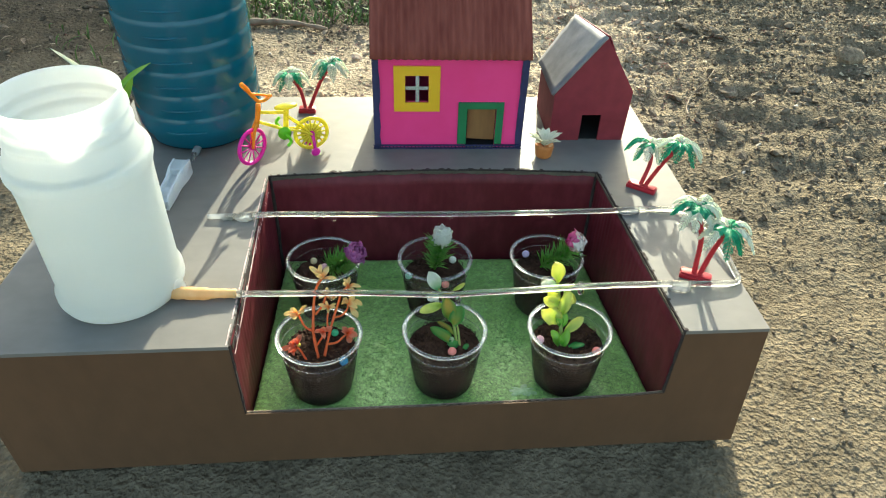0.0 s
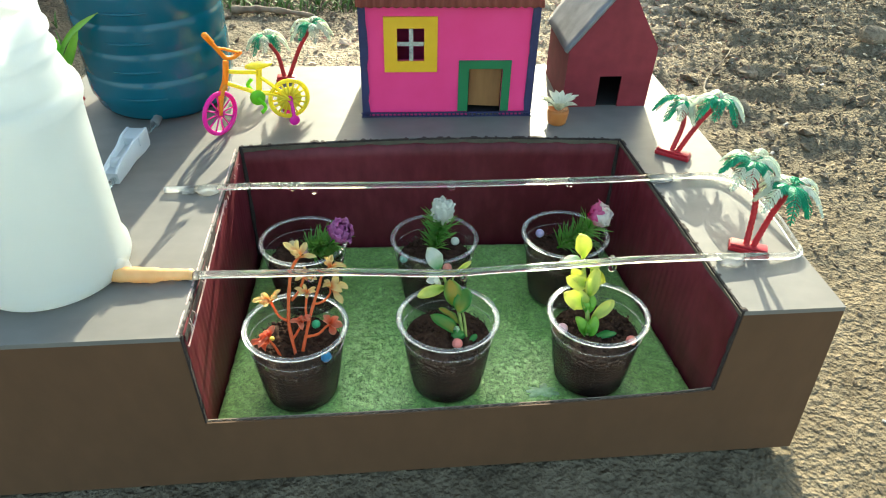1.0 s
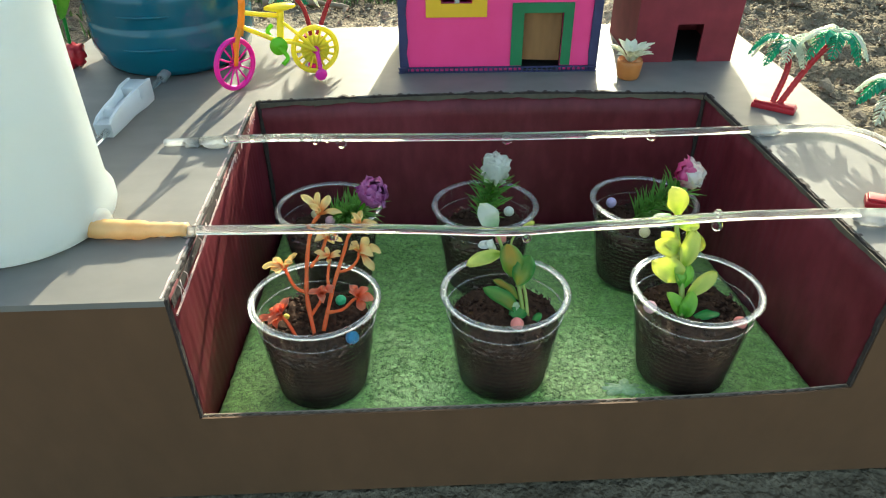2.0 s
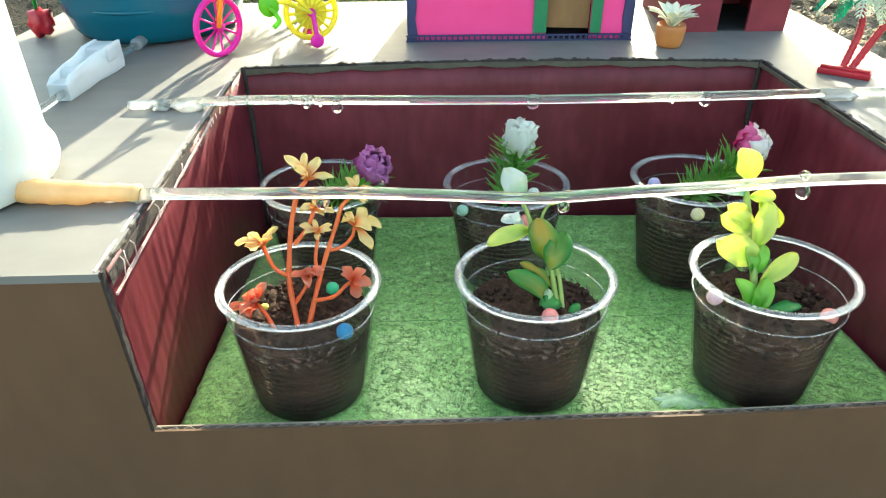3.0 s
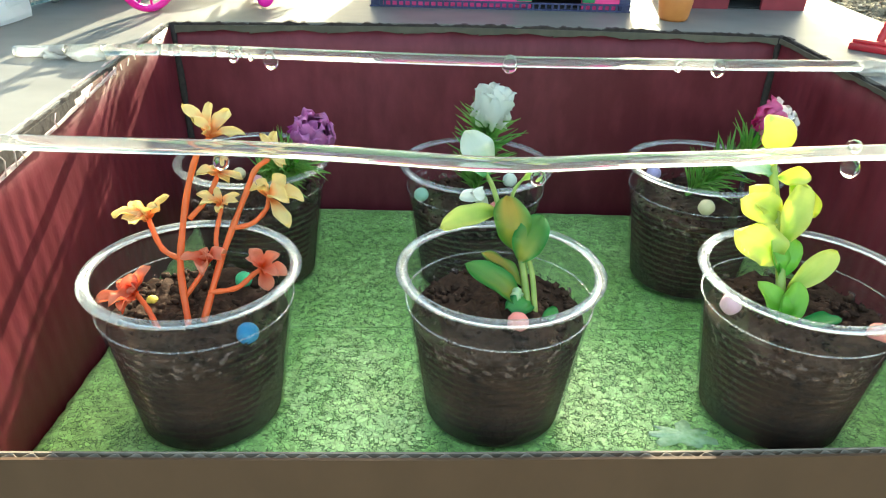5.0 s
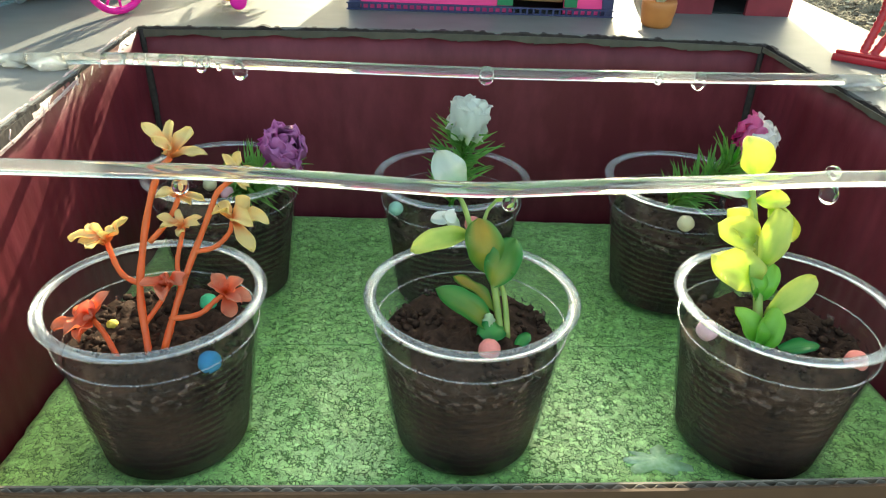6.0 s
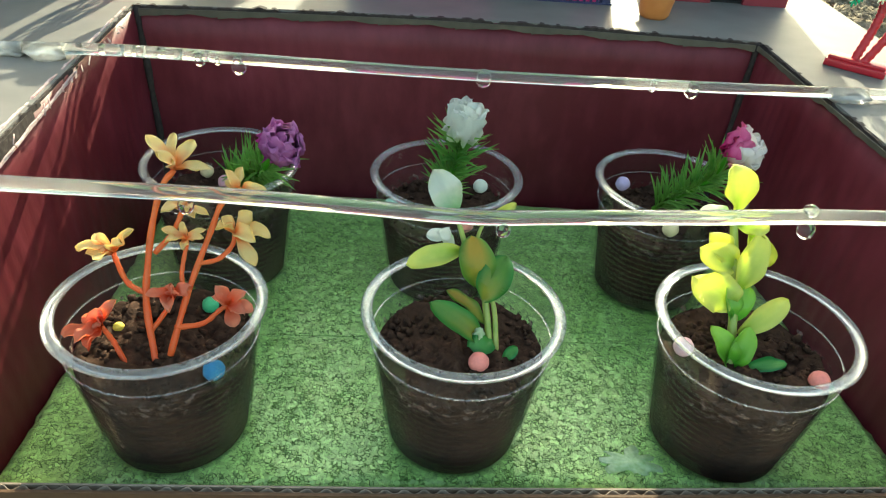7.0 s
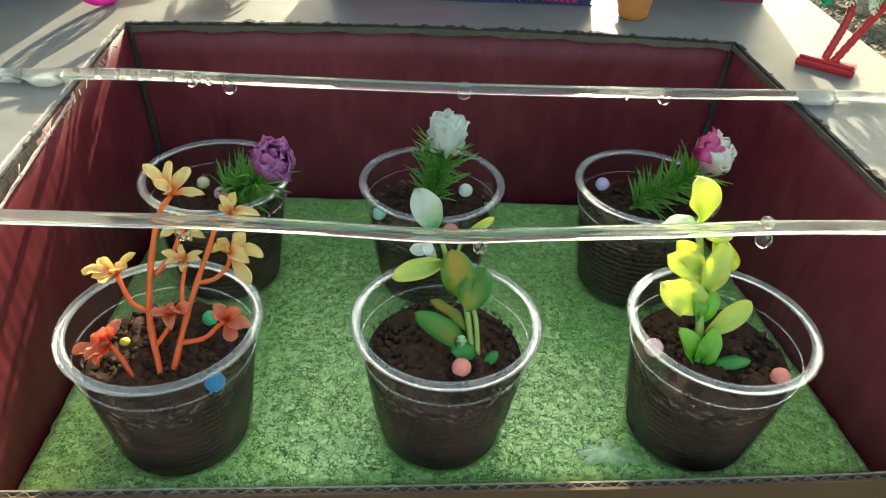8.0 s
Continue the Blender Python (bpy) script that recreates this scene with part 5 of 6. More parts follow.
def drip_tubes():
    t = thing("drip_tube", pose(0, 0, 0), "clear plastic drip tube looping over both rows of cups", "tube")
    z = TOP + 0.0035
    line = [(-0.116, 0.570, z + 0.0005), (-0.06, 0.570, z + 0.0002), (-0.013, 0.570, z), (0.03, 0.5705, z - 0.002), (0.078, 0.570, z - 0.004), (0.12, 0.570, z - 0.0015), (0.163, 0.570, z + 0.001), (0.22, 0.571, z + 0.004), (0.29, 0.573, z + 0.0035),
            (0.340, 0.575, z + 0.001), (0.356, 0.577, z), (0.3625, 0.583, z), (0.363, 0.594, z), (0.361, 0.62, z + 0.004), (0.357, 0.655, z + 0.006), (0.351, 0.68, z + 0.004), (0.340, 0.694, z + 0.001), (0.322, 0.698, z),
            (0.29, 0.696, z + 0.001), (0.26, 0.694, z + 0.001), (0.18, 0.692, z + 0.0005), (0.09, 0.691, z), (0.0, 0.690, z + 0.001), (-0.08, 0.690, z + 0.002), (-0.128, 0.689, z + 0.001), (-0.145, 0.6895, z)]
    part("tube", hollow(bmesh.new(), smooth_line(line, 8), 0.0030, 0.0008), VINYL, t, "clear vinyl tube")
    for x, y, r, sq in ((0.302, 0.574, 0.0075, (1.5, 1, 0.55)), (0.285, 0.696, 0.0065, (1.8, 0.9, 0.5)), (-0.126, 0.6895, 0.0068, (1.6, 0.95, 0.6)), (-0.113, 0.572, 0.0055, (1.0, 1, 0.7)), (-0.143, 0.690, 0.005, (1.4, 0.9, 0.6))):
        part("glue_blob", ball(bmesh.new(), (x, y, TOP + r * 0.35), r, sq, 0.35, 3, x * 90), GLUE, t, "lump of clear hot glue")
    part("stopper", sweep(bmesh.new(), smooth_line([(-0.137, 0.6895, z), (-0.150, 0.690, z - 0.0004), (-0.163, 0.6905, z - 0.001)], 3), 0.0030, 10), GLUE, t, "whitish plug in the tube's end")
    # water inside the back run lies in short slugs
    for x0, x1 in ((-0.100, -0.088), (-0.084, -0.078), (-0.072, -0.060), (-0.055, -0.047)):
        part("water_slug", sweep(bmesh.new(), [Vector((x0 + (x1 - x0) * k / 3, 0.690, z + 0.0012)) for k in range(4)], 0.0021, 10), WATER, t, "slug of water inside the tube")


def water_drop(x, y, z, r):
    prof = [(0.0, -1.25 * r), (0.5 * r, -1.12 * r), (0.88 * r, -0.7 * r), (1.0 * r, -0.2 * r), (0.9 * r, 0.35 * r), (0.68 * r, 0.8 * r), (0.5 * r, 1.1 * r), (0.0, 1.25 * r)]
    ob = mesh_object("water_drop", lathe(bmesh.new(), prof, 20), WATER)
    ob.location = (x, y, z)
    tagged(ob, "clear drop of water hanging from the drip tube", "water drop", "drops on the tube")


drip_tubes()
for x, y, z, r in ((-0.033, 0.690, 0.1665, 0.0038), (0.090, 0.691, 0.1675, 0.0040), (0.199, 0.6925, 0.1675, 0.0038), (0.178, 0.6925, 0.1680, 0.0024), (-0.052, 0.690, 0.1682, 0.0026), (-0.043, 0.690, 0.1684, 0.0018),
                   (-0.026, 0.570, 0.1640, 0.0030), (0.091, 0.570, 0.1605, 0.0030), (0.2065, 0.571, 0.1665, 0.0033)):
    water_drop(x, y, z + 0.0016, r)
ob = mesh_object("water_drop", ball(bmesh.new(), (0, 0, 0), 0.0028, (1, 1, 0.9), 0, 3), WATER)
ob.location = (0.205, 0.571, 0.1765)
tagged(ob, "clear drop of water sitting on the drip tube", "water drop", "drops on the tube")


# ---- jar, sleeve, bottle, clamp ----
def white_jar():
    j = thing("plastic_jar", pose(-0.2175, 0.5878, TOP), "open white milky plastic jar standing on the base", "jar")
    out = [(0.0, 0.0), (0.047, 0.0), (0.0530, 0.003), (0.0550, 0.008), (0.0550, 0.014), (0.0532, 0.018), (0.0520, 0.022), (0.0522, 0.07), (0.0528, 0.118), (0.0535, 0.130), (0.0550, 0.133), (0.0560, 0.136), (0.0560, 0.142), (0.0548, 0.145), (0.0522, 0.146), (0.0515, 0.150), (0.0494, 0.156), (0.0478, 0.160),
           (0.0470, 0.164), (0.0486, 0.166), (0.0486, 0.169), (0.0466, 0.171), (0.0463, 0.177), (0.0480, 0.179), (0.0480, 0.182), (0.0459, 0.184), (0.0457, 0.193), (0.0460, 0.195), (0.0450, 0.196)]
    inner = [(r - 0.0018, max(z, 0.002)) for r, z in reversed(out[1:-1])] + [(0.0, 0.002)]
    part("jar_body", lathe(bmesh.new(), out + inner, 72), JAR_WHITE, j)
    part("spout", lathe(bmesh.new(), [(0.0, -0.002), (0.0085, -0.002), (0.0085, 0.004), (0.006, 0.007), (0.0, 0.007)], 20, m=pose(0.0505, -0.012, 0.0075, 0, 90, -14)), JAR_WHITE, j, "short moulded outlet")
    s = thing("rubber_sleeve", pose(0, 0, 0), "amber rubber sleeve joining the jar to the tube", "tube joint")
    pts = smooth_line([(-0.179, 0.5705, TOP + 0.0075), (-0.160, 0.570, TOP + 0.006), (-0.142, 0.5695, TOP + 0.0052), (-0.127, 0.570, TOP + 0.005), (-0.112, 0.570, TOP + 0.0045)], 6)
    part("sleeve", sweep(bmesh.new(), pts, lambda t: 0.0062 - 0.0012 * (t > 0.62) - 0.0008 * t + 0.0003 * math.sin(t * 40), 14), SLEEVE, s)
    part("glue_blob", ball(bmesh.new(), (-0.181, 0.571, TOP + 0.0065), 0.0085, (0.8, 1, 0.8), 0.3, 3), GLUE, s, "clear hot glue round the joint")


def blue_bottle():
    b = thing("water_bottle", pose(-0.2095, 0.890, TOP), "large blue ribbed plastic water bottle standing on the base", "bottle")
    prof = [(0.0, 0.004), (0.045, 0.003), (0.056, 0.0), (0.062, 0.002), (0.0665, 0.008), (0.0690, 0.018)]
    z = 0.018
    for band in range(9):
        prof += [(0.0708, z + 0.003), (0.0713, z + 0.010), (0.0713, z + 0.020), (0.0710, z + 0.0250), (0.0700, z + 0.0265), (0.0700, z + 0.0285)]
        z += 0.0285
    prof += [(0.0700, z + 0.004), (0.066, z + 0.020), (0.052, z + 0.040), (0.030, z + 0.055), (0.022, z + 0.062), (0.022, z + 0.085), (0.0, z + 0.085)]
    part("bottle_body", lathe(bmesh.new(), [(r * 1.035, h) for r, h in prof], 80), BLUE, b)
    for k in range(8):
        bm = bmesh.new()
        zc = 0.040 + 0.0285 * k
        pts = [Vector((0.0741 * math.cos(a), 0.0741 * math.sin(a), zc - 0.012)) for a in (math.radians(-108 + 3 * i) for i in range(13))]
        part("moulded_rib", sweep(bm, pts, lambda t: 0.0006 + 0.0010 * math.sin(math.pi * t), 8), BLUE, b, "short raised moulding")
    part("outlet", sweep(bmesh.new(), smooth_line([(0.007, -0.064, 0.006), (0.007, -0.070, 0.0055), (0.0065, -0.077, 0.0050)], 4), 0.0046, 12), GLUE, b, "milky outlet nozzle")


def roller_clamp():
    c = thing("roller_clamp", pose(-0.2100, 0.741, TOP, 0, 0, 0), "milky white roller clamp on the feed tube", "clamp")
    # channel-shaped body, wide at one end
    bm = bmesh.new()
    poly = [(u * 0.85, v) for u, v in ((-0.0072, -0.036), (0.0072, -0.036), (0.0078, -0.012), (0.0072, 0.004), (0.0105, 0.022), (0.0105, 0.036), (-0.0105, 0.036), (-0.0105, 0.022), (-0.0072, 0.004), (-0.0078, -0.012))]
    turn = pose(0, 0, 0, 0, 0, -4)
    prism(bm, poly, lambda u, v, w: turn @ Vector((u, v, 0.0005 + w)), 0.0105)
    part("clamp_floor", bm, CLAMP, c, "", False)
    for s in (-1, 1):
        bm = bmesh.new()
        side = [(-0.036, 0.0), (0.036, 0.0), (0.036, 0.0165), (0.018, 0.0170), (0.002, 0.0150), (-0.014, 0.0140), (-0.030, 0.0115), (-0.036, 0.008)]
        prism(bm, side, lambda u, v, w: turn @ Vector((s * (0.0057 + 0.0027 * max(0, min(1, (u - 0.004) / 0.018)) - 0.0011 + w), u, 0.003 + v)), 0.0022)
        part("side_cheek", bm, CLAMP, c, "", False)
    part("roller", lathe(bmesh.new(), [(0.0, -0.0045), (0.0055, -0.0045), (0.0060, -0.003), (0.0060, 0.003), (0.0055, 0.0045), (0.0, 0.0045)], 24, m=turn @ pose(0, -0.018, 0.0105, 0, 90, 0)), CLAMP, c, "ribbed thumb wheel")
    bm = bmesh.new()
    box(bm, -0.0094, 0.016, 0.0092, 0.0094, 0.0366, 0.0185, 0.001, turn)
    part("end_block", bm, CLAMP, c, "")
    f = thing("feed_tube", pose(0, 0, 0), "clear feed tube from the blue bottle to the jar", "tube")
    pts = smooth_line([(-0.2030, 0.815, TOP + 0.0050), (-0.2040, 0.80, TOP + 0.0052), (-0.2085, 0.76, TOP + 0.007), (-0.2095, 0.71, TOP + 0.006), (-0.2140, 0.68, TOP + 0.004), (-0.221, 0.652, TOP + 0.005), (-0.225, 0.642, TOP + 0.010)], 6)
    part("tube", hollow(bmesh.new(), pts, 0.0026, 0.0007), VINYL, f, "clear vinyl tube")


white_jar()
blue_bottle()
roller_clamp()


# ---- pink house ----
def pink_house():
    x0, x1, y0, y1, z0, z1 = 0.008, 0.184, 0.834, 0.950, TOP, 0.282
    h = thing("model_house", pose(0, 0, 0), "pink cardboard model house with a brown-red corrugated roof", "model house")
    wx0, wz0, wx1, wz1 = 0.044, 0.228, 0.071, 0.2615
    dx0, dx1, dz1 = 0.117, 0.152, 0.2195
    t = 0.003
    # front wall in strips round the window and the doorway
    bm = bmesh.new()
    for a, b, c, d in ((x0, z0, wx0, z1), (wx0, z0, wx1, wz0), (wx0, wz1, wx1, z1), (wx1, z0, dx0, z1), (dx0, dz1, dx1, z1), (dx1, z0, x1, z1)):
        box(bm, a, y0, b, c, y0 + t, d)
    bmesh.ops.remove_doubles(bm, verts=bm.verts[:], dist=1e-5)
    part("front_wall", bm, PINK, h, "bright pink front wall", False)
    for xa in (x0, x1 - t):
        bm = bmesh.new()
        ridge = z1 + 0.064
        prism(bm, [(y0 + t, z0), (y1, z0), (y1, z1), ((y0 + y1) / 2, ridge), (y0 + t, z1)], lambda u, v, w: (xa + w, u, v), t)
        part("side_wall", bm, NAVY, h, "dark navy side wall", False)
    part("back_wall", box(bmesh.new(), x0 + t, y1 - t, z0, x1 - t, y1, z1), PINK, h, "", False)
    part("inner_floor", box(bmesh.new(), x0 + t, y0 + t, z0, x1 - t, y1 - t, z0 + 0.001), DARK, h, "", False)
    for xa, xb in ((x0 - 0.0015, x0 + 0.006), (x1 - 0.0065, x1 + 0.0015)):
        bm = bmesh.new()
        n = 20
        prev = None
        for i in range(n + 1):
            z = z0 + (z1 - z0) * i / n
            k = 0.0016 * noise.noise((i * 0.45, xa * 90, 0))
            inner = xb + k if xa < x0 + 0.01 else xb
            outer = xa if xa < x0 + 0.01 else xa + k
            cur = [bm.verts.new(c) for c in ((outer, y0 - 0.0022, z), (inner, y0 - 0.0022, z), (inner, y0 - 0.0002, z), (outer, y0 - 0.0002, z))]
            if prev:
                for q in range(4):
                    bm.faces.new((prev[q], prev[(q + 1) % 4], cur[(q + 1) % 4], cur[q]))
            prev = cur
        part("corner_trim", bm, NAVY, h, "hand-painted navy corner", False)
    # corrugated base strip
    bm = bmesh.new()
    box(bm, x0 - 0.003, y0 - 0.0045, z0 + 0.0002, x1 + 0.002, y0 - 0.0024, z0 + 0.0012)
    box(bm, x0 - 0.003, y0 - 0.0045, z0 + 0.0042, x1 + 0.002, y0 - 0.0024, z0 + 0.0052)
    for i in range(40):
        xx = x0 - 0.002 + i * (x1 - x0 + 0.002) / 40
        box(bm, xx, y0 - 0.0042, z0 + 0.0012, xx + 0.0014, y0 - 0.0026, z0 + 0.0042)
    part("base_strip", bm, NAVY, h, "navy corrugated strip along the foot", False)
    # window
    w = part("window_frame", bmesh_frame(0.0308, 0.2165, 0.0842, 0.273, wx0, wz0, wx1, wz1, y0 - 0.0022, 0.002), YELLOW, h, "yellow paper window surround", False)
    bm = bmesh.new()
    cx, cz = (wx0 + wx1) / 2 + 0.0005, (wz0 + wz1) / 2
    box(bm, cx - 0.0021, y0 - 0.0004, wz0, cx + 0.0021, y0 + 0.0008, wz1)
    box(bm, wx0, y0 + 0.0009, cz - 0.0021, wx1, y0 + 0.0016, cz + 0.0021)
    part("glazing_cross", bm, TAPE, w, "speckled silvery cross bars", False)
    # door
    d = bmesh.new()
    box(d, 0.1065, y0 - 0.0022, z0 + 0.0056, dx0, y0 - 0.0002, dz1 + 0.0085)
    box(d, dx1, y0 - 0.0022, z0 + 0.0056, 0.1605, y0 - 0.0002, dz1 + 0.0085)
    box(d, dx0, y0 - 0.0022, dz1, dx1, y0 - 0.0002, dz1 + 0.0085)
    df = part("door_frame", d, GREEN_PAPER, h, "green paper door surround", False)
    bm = bmesh.new()
    box(bm, 0, -0.0012, 0, 0.0335, 0.0, 0.0445, 0.0003, Matrix.Translation((dx1, y0 + 0.006, z0 + 0.007)) @ pose(0, 0, 0, 0, 0, 174))
    part("door_leaf", bm, DOOR_BROWN, df, "brown corrugated card door standing ajar", False)
    # corrugated roof: two slopes of waves
    over, ridge_y, eave_z = 0.014, (y0 + y1) / 2, z1 - 0.002
    slope = math.atan2(0.062, ridge_y - y0)
    run = (ridge_y - (y0 - over)) / math.cos(slope)
    for s in (-1, 1):
        bm = bmesh.new()
        nx, ny = 132, 6
        lay = []
        for off in (0.0, -0.0016):
            g = []
            for j in range(ny + 1):
                row = []
                for i in range(nx + 1):
                    xx = x0 - 0.003 + (x1 - x0 + 0.005) * i / nx
                    k = 0.0013 * math.sin(i / nx * 2 * math.pi * 22) + 0.0006 * noise.noise((i * 0.11, j * 0.5, s)) + off
                    r = run * j / ny
                    yy = y0 - over + r * math.cos(slope) - k * math.sin(slope)
                    zz = eave_z - over * math.tan(slope) + 0.0215 + r * math.sin(slope) + k * math.cos(slope)
                    row.append(bm.verts.new((xx, yy if s < 0 else 2 * ridge_y - yy, zz)))
                g.append(row)
            for j in range(ny):
                for i in range(nx):
                    bm.faces.new((g[j][i], g[j][i + 1], g[j + 1][i + 1], g[j + 1][i]))
            lay.append(g)
        for i in range(nx):
            bm.faces.new((lay[0][0][i], lay[1][0][i], lay[1][0][i + 1], lay[0][0][i + 1]))
        for j in range(ny):
            for e in (0, nx):
                bm.faces.new((lay[0][j][e], lay[0][j + 1][e], lay[1][j + 1][e], lay[1][j][e]))
        bmesh.ops.recalc_face_normals(bm, faces=bm.faces[:])
        part("roof_slope", bm, ROOF_RED, h, "corrugated cardboard painted brown-red")


def bmesh_frame(x0, z0, x1, z1, a0, b0, a1, b1, y, t):
    """A flat frame with a square hole, in the plane of a front wall."""
    bm = bmesh.new()
    for p, q, r, s in ((x0, z0, a0, z1), (a1, z0, x1, z1), (a0, z0, a1, b0), (a0, b1, a1, z1)):
        box(bm, p, y, q, r, y + t, s)
    bmesh.ops.remove_doubles(bm, verts=bm.verts[:], dist=1e-5)
    return bm


pink_house()


def red_shed():
    h = thing("model_shed", pose(0.270, 0.851, TOP, 0, 0, 0.5), "dull red cardboard model shed with a grey roof", "model shed")
    w, d, e, a, t = 0.0465, 0.092, 0.066, 0.132, 0.003
    dx0, dx1, dh = -0.009, 0.015, 0.035
    bm = bmesh.new()
    prism(bm, [(-w, 0), (dx0, 0), (dx0, dh), (dx1, dh), (dx1, 0), (w, 0), (w + 0.002, e), (0.007, a), (-w, e)], lambda u, v, k: (u, k, v), t)
    part("front_gable", bm, SHED_RED, h, "", False)
    part("back_gable", prism(bmesh.new(), [(-w, 0), (w, 0), (w, e), (-0.008, a - 0.010), (-w, e)], lambda u, v, k: (u, d - t + k, v), t), SHED_RED, h, "", False)
    for x in (-w, w - t):
        part("side_wall", box(bmesh.new(), x, t, 0, x + t, d - t, e + (0.003 if x > 0 else 0)), SHED_RED, h, "", False)
    part("inner_floor", box(bmesh.new(), -w + t, t, 0.0002, w - t, d - t, 0.0012), DARK, h, "", False)
    for s in (-1, 1):
        ex = -w - 0.0015 if s < 0 else w - 0.001
        run = Vector((0.007 - ex, a - e + 0.006))
        bm = bmesh.new()
        nx, ny = 10, 12
        lay = []
        n = Vector((-run.y, run.x)).normalized() * (1 if s < 0 else -1)
        for off in (0.0008, 0.0045 if s < 0 else 0.0022):
            g = []
            for j in range(ny + 1):
                row = []
                for i in range(nx + 1):
                    k = off + 0.0007 * noise.noise((i * 0.6, j * 0.6, s * 3))
                    p = Vector((ex, e - 0.005)) + (run + Vector((-0.015, -0.010)) * (j / ny)) * (i / nx) + n * k
                    row.append(bm.verts.new((p.x, (-0.0018 if s < 0 else 0.0032) + (d + (0.0036 if s < 0 else -0.002)) * j / ny, p.y)))
                g.append(row)
            for j in range(ny):
                for i in range(nx):
                    bm.faces.new((g[j][i], g[j][i + 1], g[j + 1][i + 1], g[j + 1][i]))
            lay.append(g)
        lo, hi = lay
        for i in range(nx):
            for j in (0, ny):
                bm.faces.new((lo[j][i], lo[j][i + 1], hi[j][i + 1], hi[j][i]))
        for j in range(ny):
            for i in (0, nx):
                bm.faces.new((lo[j][i], lo[j + 1][i], hi[j + 1][i], hi[j][i]))
        bmesh.ops.recalc_face_normals(bm, faces=bm.faces[:])
        part("roof_slope", bm, SHED_ROOF if s < 0 else SHED_RED, h, "grey painted card roof")


red_shed()


# ---- small pot with a variegated rosette ----
def small_pot():
    p = thing("flower_pot", pose(0.2105, 0.814, TOP), "tiny terracotta-coloured pot with a variegated rosette", "pot plant")
    part("pot", lathe(bmesh.new(), [(0.0, 0.0), (0.0085, 0.0), (0.0098, 0.002), (0.0112, 0.012), (0.0112, 0.015), (0.0105, 0.017), (0.0096, 0.0165), (0.0, 0.0145)], 28), TERRA, p)
    rng = random.Random(6)
    for i in range(15):
        a = 2 * math.pi * i / 15 + rng.uniform(-0.15, 0.15)
        up = rng.uniform(0.35, 1.1)
        tip = Vector((math.cos(a) * 0.020, math.sin(a) * 0.016, 0.017 + 0.014 * up))
        part("leaf", leaf(bmesh.new(), (math.cos(a) * 0.002, math.sin(a) * 0.002, 0.015), tip, 0.0065, (0, 0, 1), 0.3, 0.12, 0.6, 0.0004, 5), VARIEGATED, p, "cream leaf edged with green")


small_pot()


# ---- toy palms ----
def frond(bm, bm2, root, way, length, rng, start):
    """An arching rib with toothed leaflets on both sides; from start outwards it is coloured pale as sun glint."""
    way = Vector(way).normalized()
    pts = []
    n = 17
    for i in range(n + 1):
        t = i / n
        pts.append(Vector(root) + way * length * (t - 0.12 * t * t) + Vector((0, 0, length * (0.80 * t - 1.38 * t * t))))
    side = way.cross(Vector((0, 0, 1))).normalized()
    for i in range(n):
        target = bm2 if i >= start else bm
        sweep(target, [pts[i], pts[i + 1]], 0.0006, 5)
        if i >= 1:
            for s in (-1, 1):
                ln = 0.0052 * math.sin(math.pi * min(1, (i + 1.5) / (n + 1.6))) ** 0.7 + 0.0008
                tip = pts[i] + side * s * ln * rng.uniform(0.8, 1.1) + (pts[i + 1] - pts[i]).normalized() * ln * 0.55 + Vector((0, 0, -ln * rng.uniform(0.3, 0.7)))
                leaf(target, pts[i], tip, 0.0021, (0, 0, 1), 0.2, 0.05, 0.45, 0.0004, 3)


def palm(m, tops, seed, label, plate=0.0165):
    p = thing("toy_palm", m, label, "toy palm", "toy palms")
    rng = random.Random(seed)
    bm = bmesh.new()
    box(bm, -plate, -0.0062, 0, plate, 0.0062, 0.0042, 0.0006)
    box(bm, -plate * 0.94, -0.0050, 0.0040, plate * 0.94, 0.0050, 0.0062, 0.0007)
    part("base_plate", bm, PALM_RED, p)
    for k, (dx, dy, dz) in enumerate(tops):
        foot = Vector((-0.002 if k == 0 else 0.003, 0, 0.004))
        top = Vector((dx, dy, dz))
        mid = foot.lerp(top, 0.55) + Vector((0.004 if k == 0 else -0.001, 0, 0.003))
        line = smooth_line([foot, mid, top], 26)
        n = len(line)
        trunk = part("trunk", sweep(bmesh.new(), line, lambda t: 0.0022 - 0.0005 * t + 0.0008 * (1 - (t * 17) % 1), 10), PALM_RED, p, "ringed red plastic trunk")
        crown = mesh_object("crown_bud", ball(bmesh.new(), (0, 0, 0), 0.0038, (1, 1, 0.9), 0.3, 2), PALM_GREEN)
        crown.parent = p
        crown.location = top
        for i in range(3):
            a = 2.1 * i + rng.random()
            part("coconut", ball(bmesh.new(), top + Vector((0.0032 * math.cos(a), 0.0032 * math.sin(a), 0.0030)), 0.0019, (1, 1, 1), 0, 2), PALM_RED if i else PALM_GREEN, p, "tiny red coconut")
        cnt = 9
        for i in range(cnt):
            a = 2 * math.pi * (i + rng.uniform(-0.2, 0.2)) / cnt
            g, pale = bmesh.new(), bmesh.new()
            # fronds reaching towards the sun get its glint as a pale colour
            frond(g, pale, top + Vector((0, 0, 0.002)), (math.cos(a), math.sin(a), rng.uniform(0.0, 0.35)), rng.uniform(0.026, 0.034), rng, 1 if math.sin(a) > -0.2 and rng.random() < 0.85 else rng.choice((4, 6, 9, 99)))
            if len(pale.faces):
                fr = part("frond", g, PALM_GREEN, p, "green toothed frond with a glint-white end")
                part("frond_tip", pale, PALM_PALE, fr, "whitish end coloured as sun glint")
            else:
                pale.free()
                part("frond", g, PALM_GREEN, p, "green toothed frond")


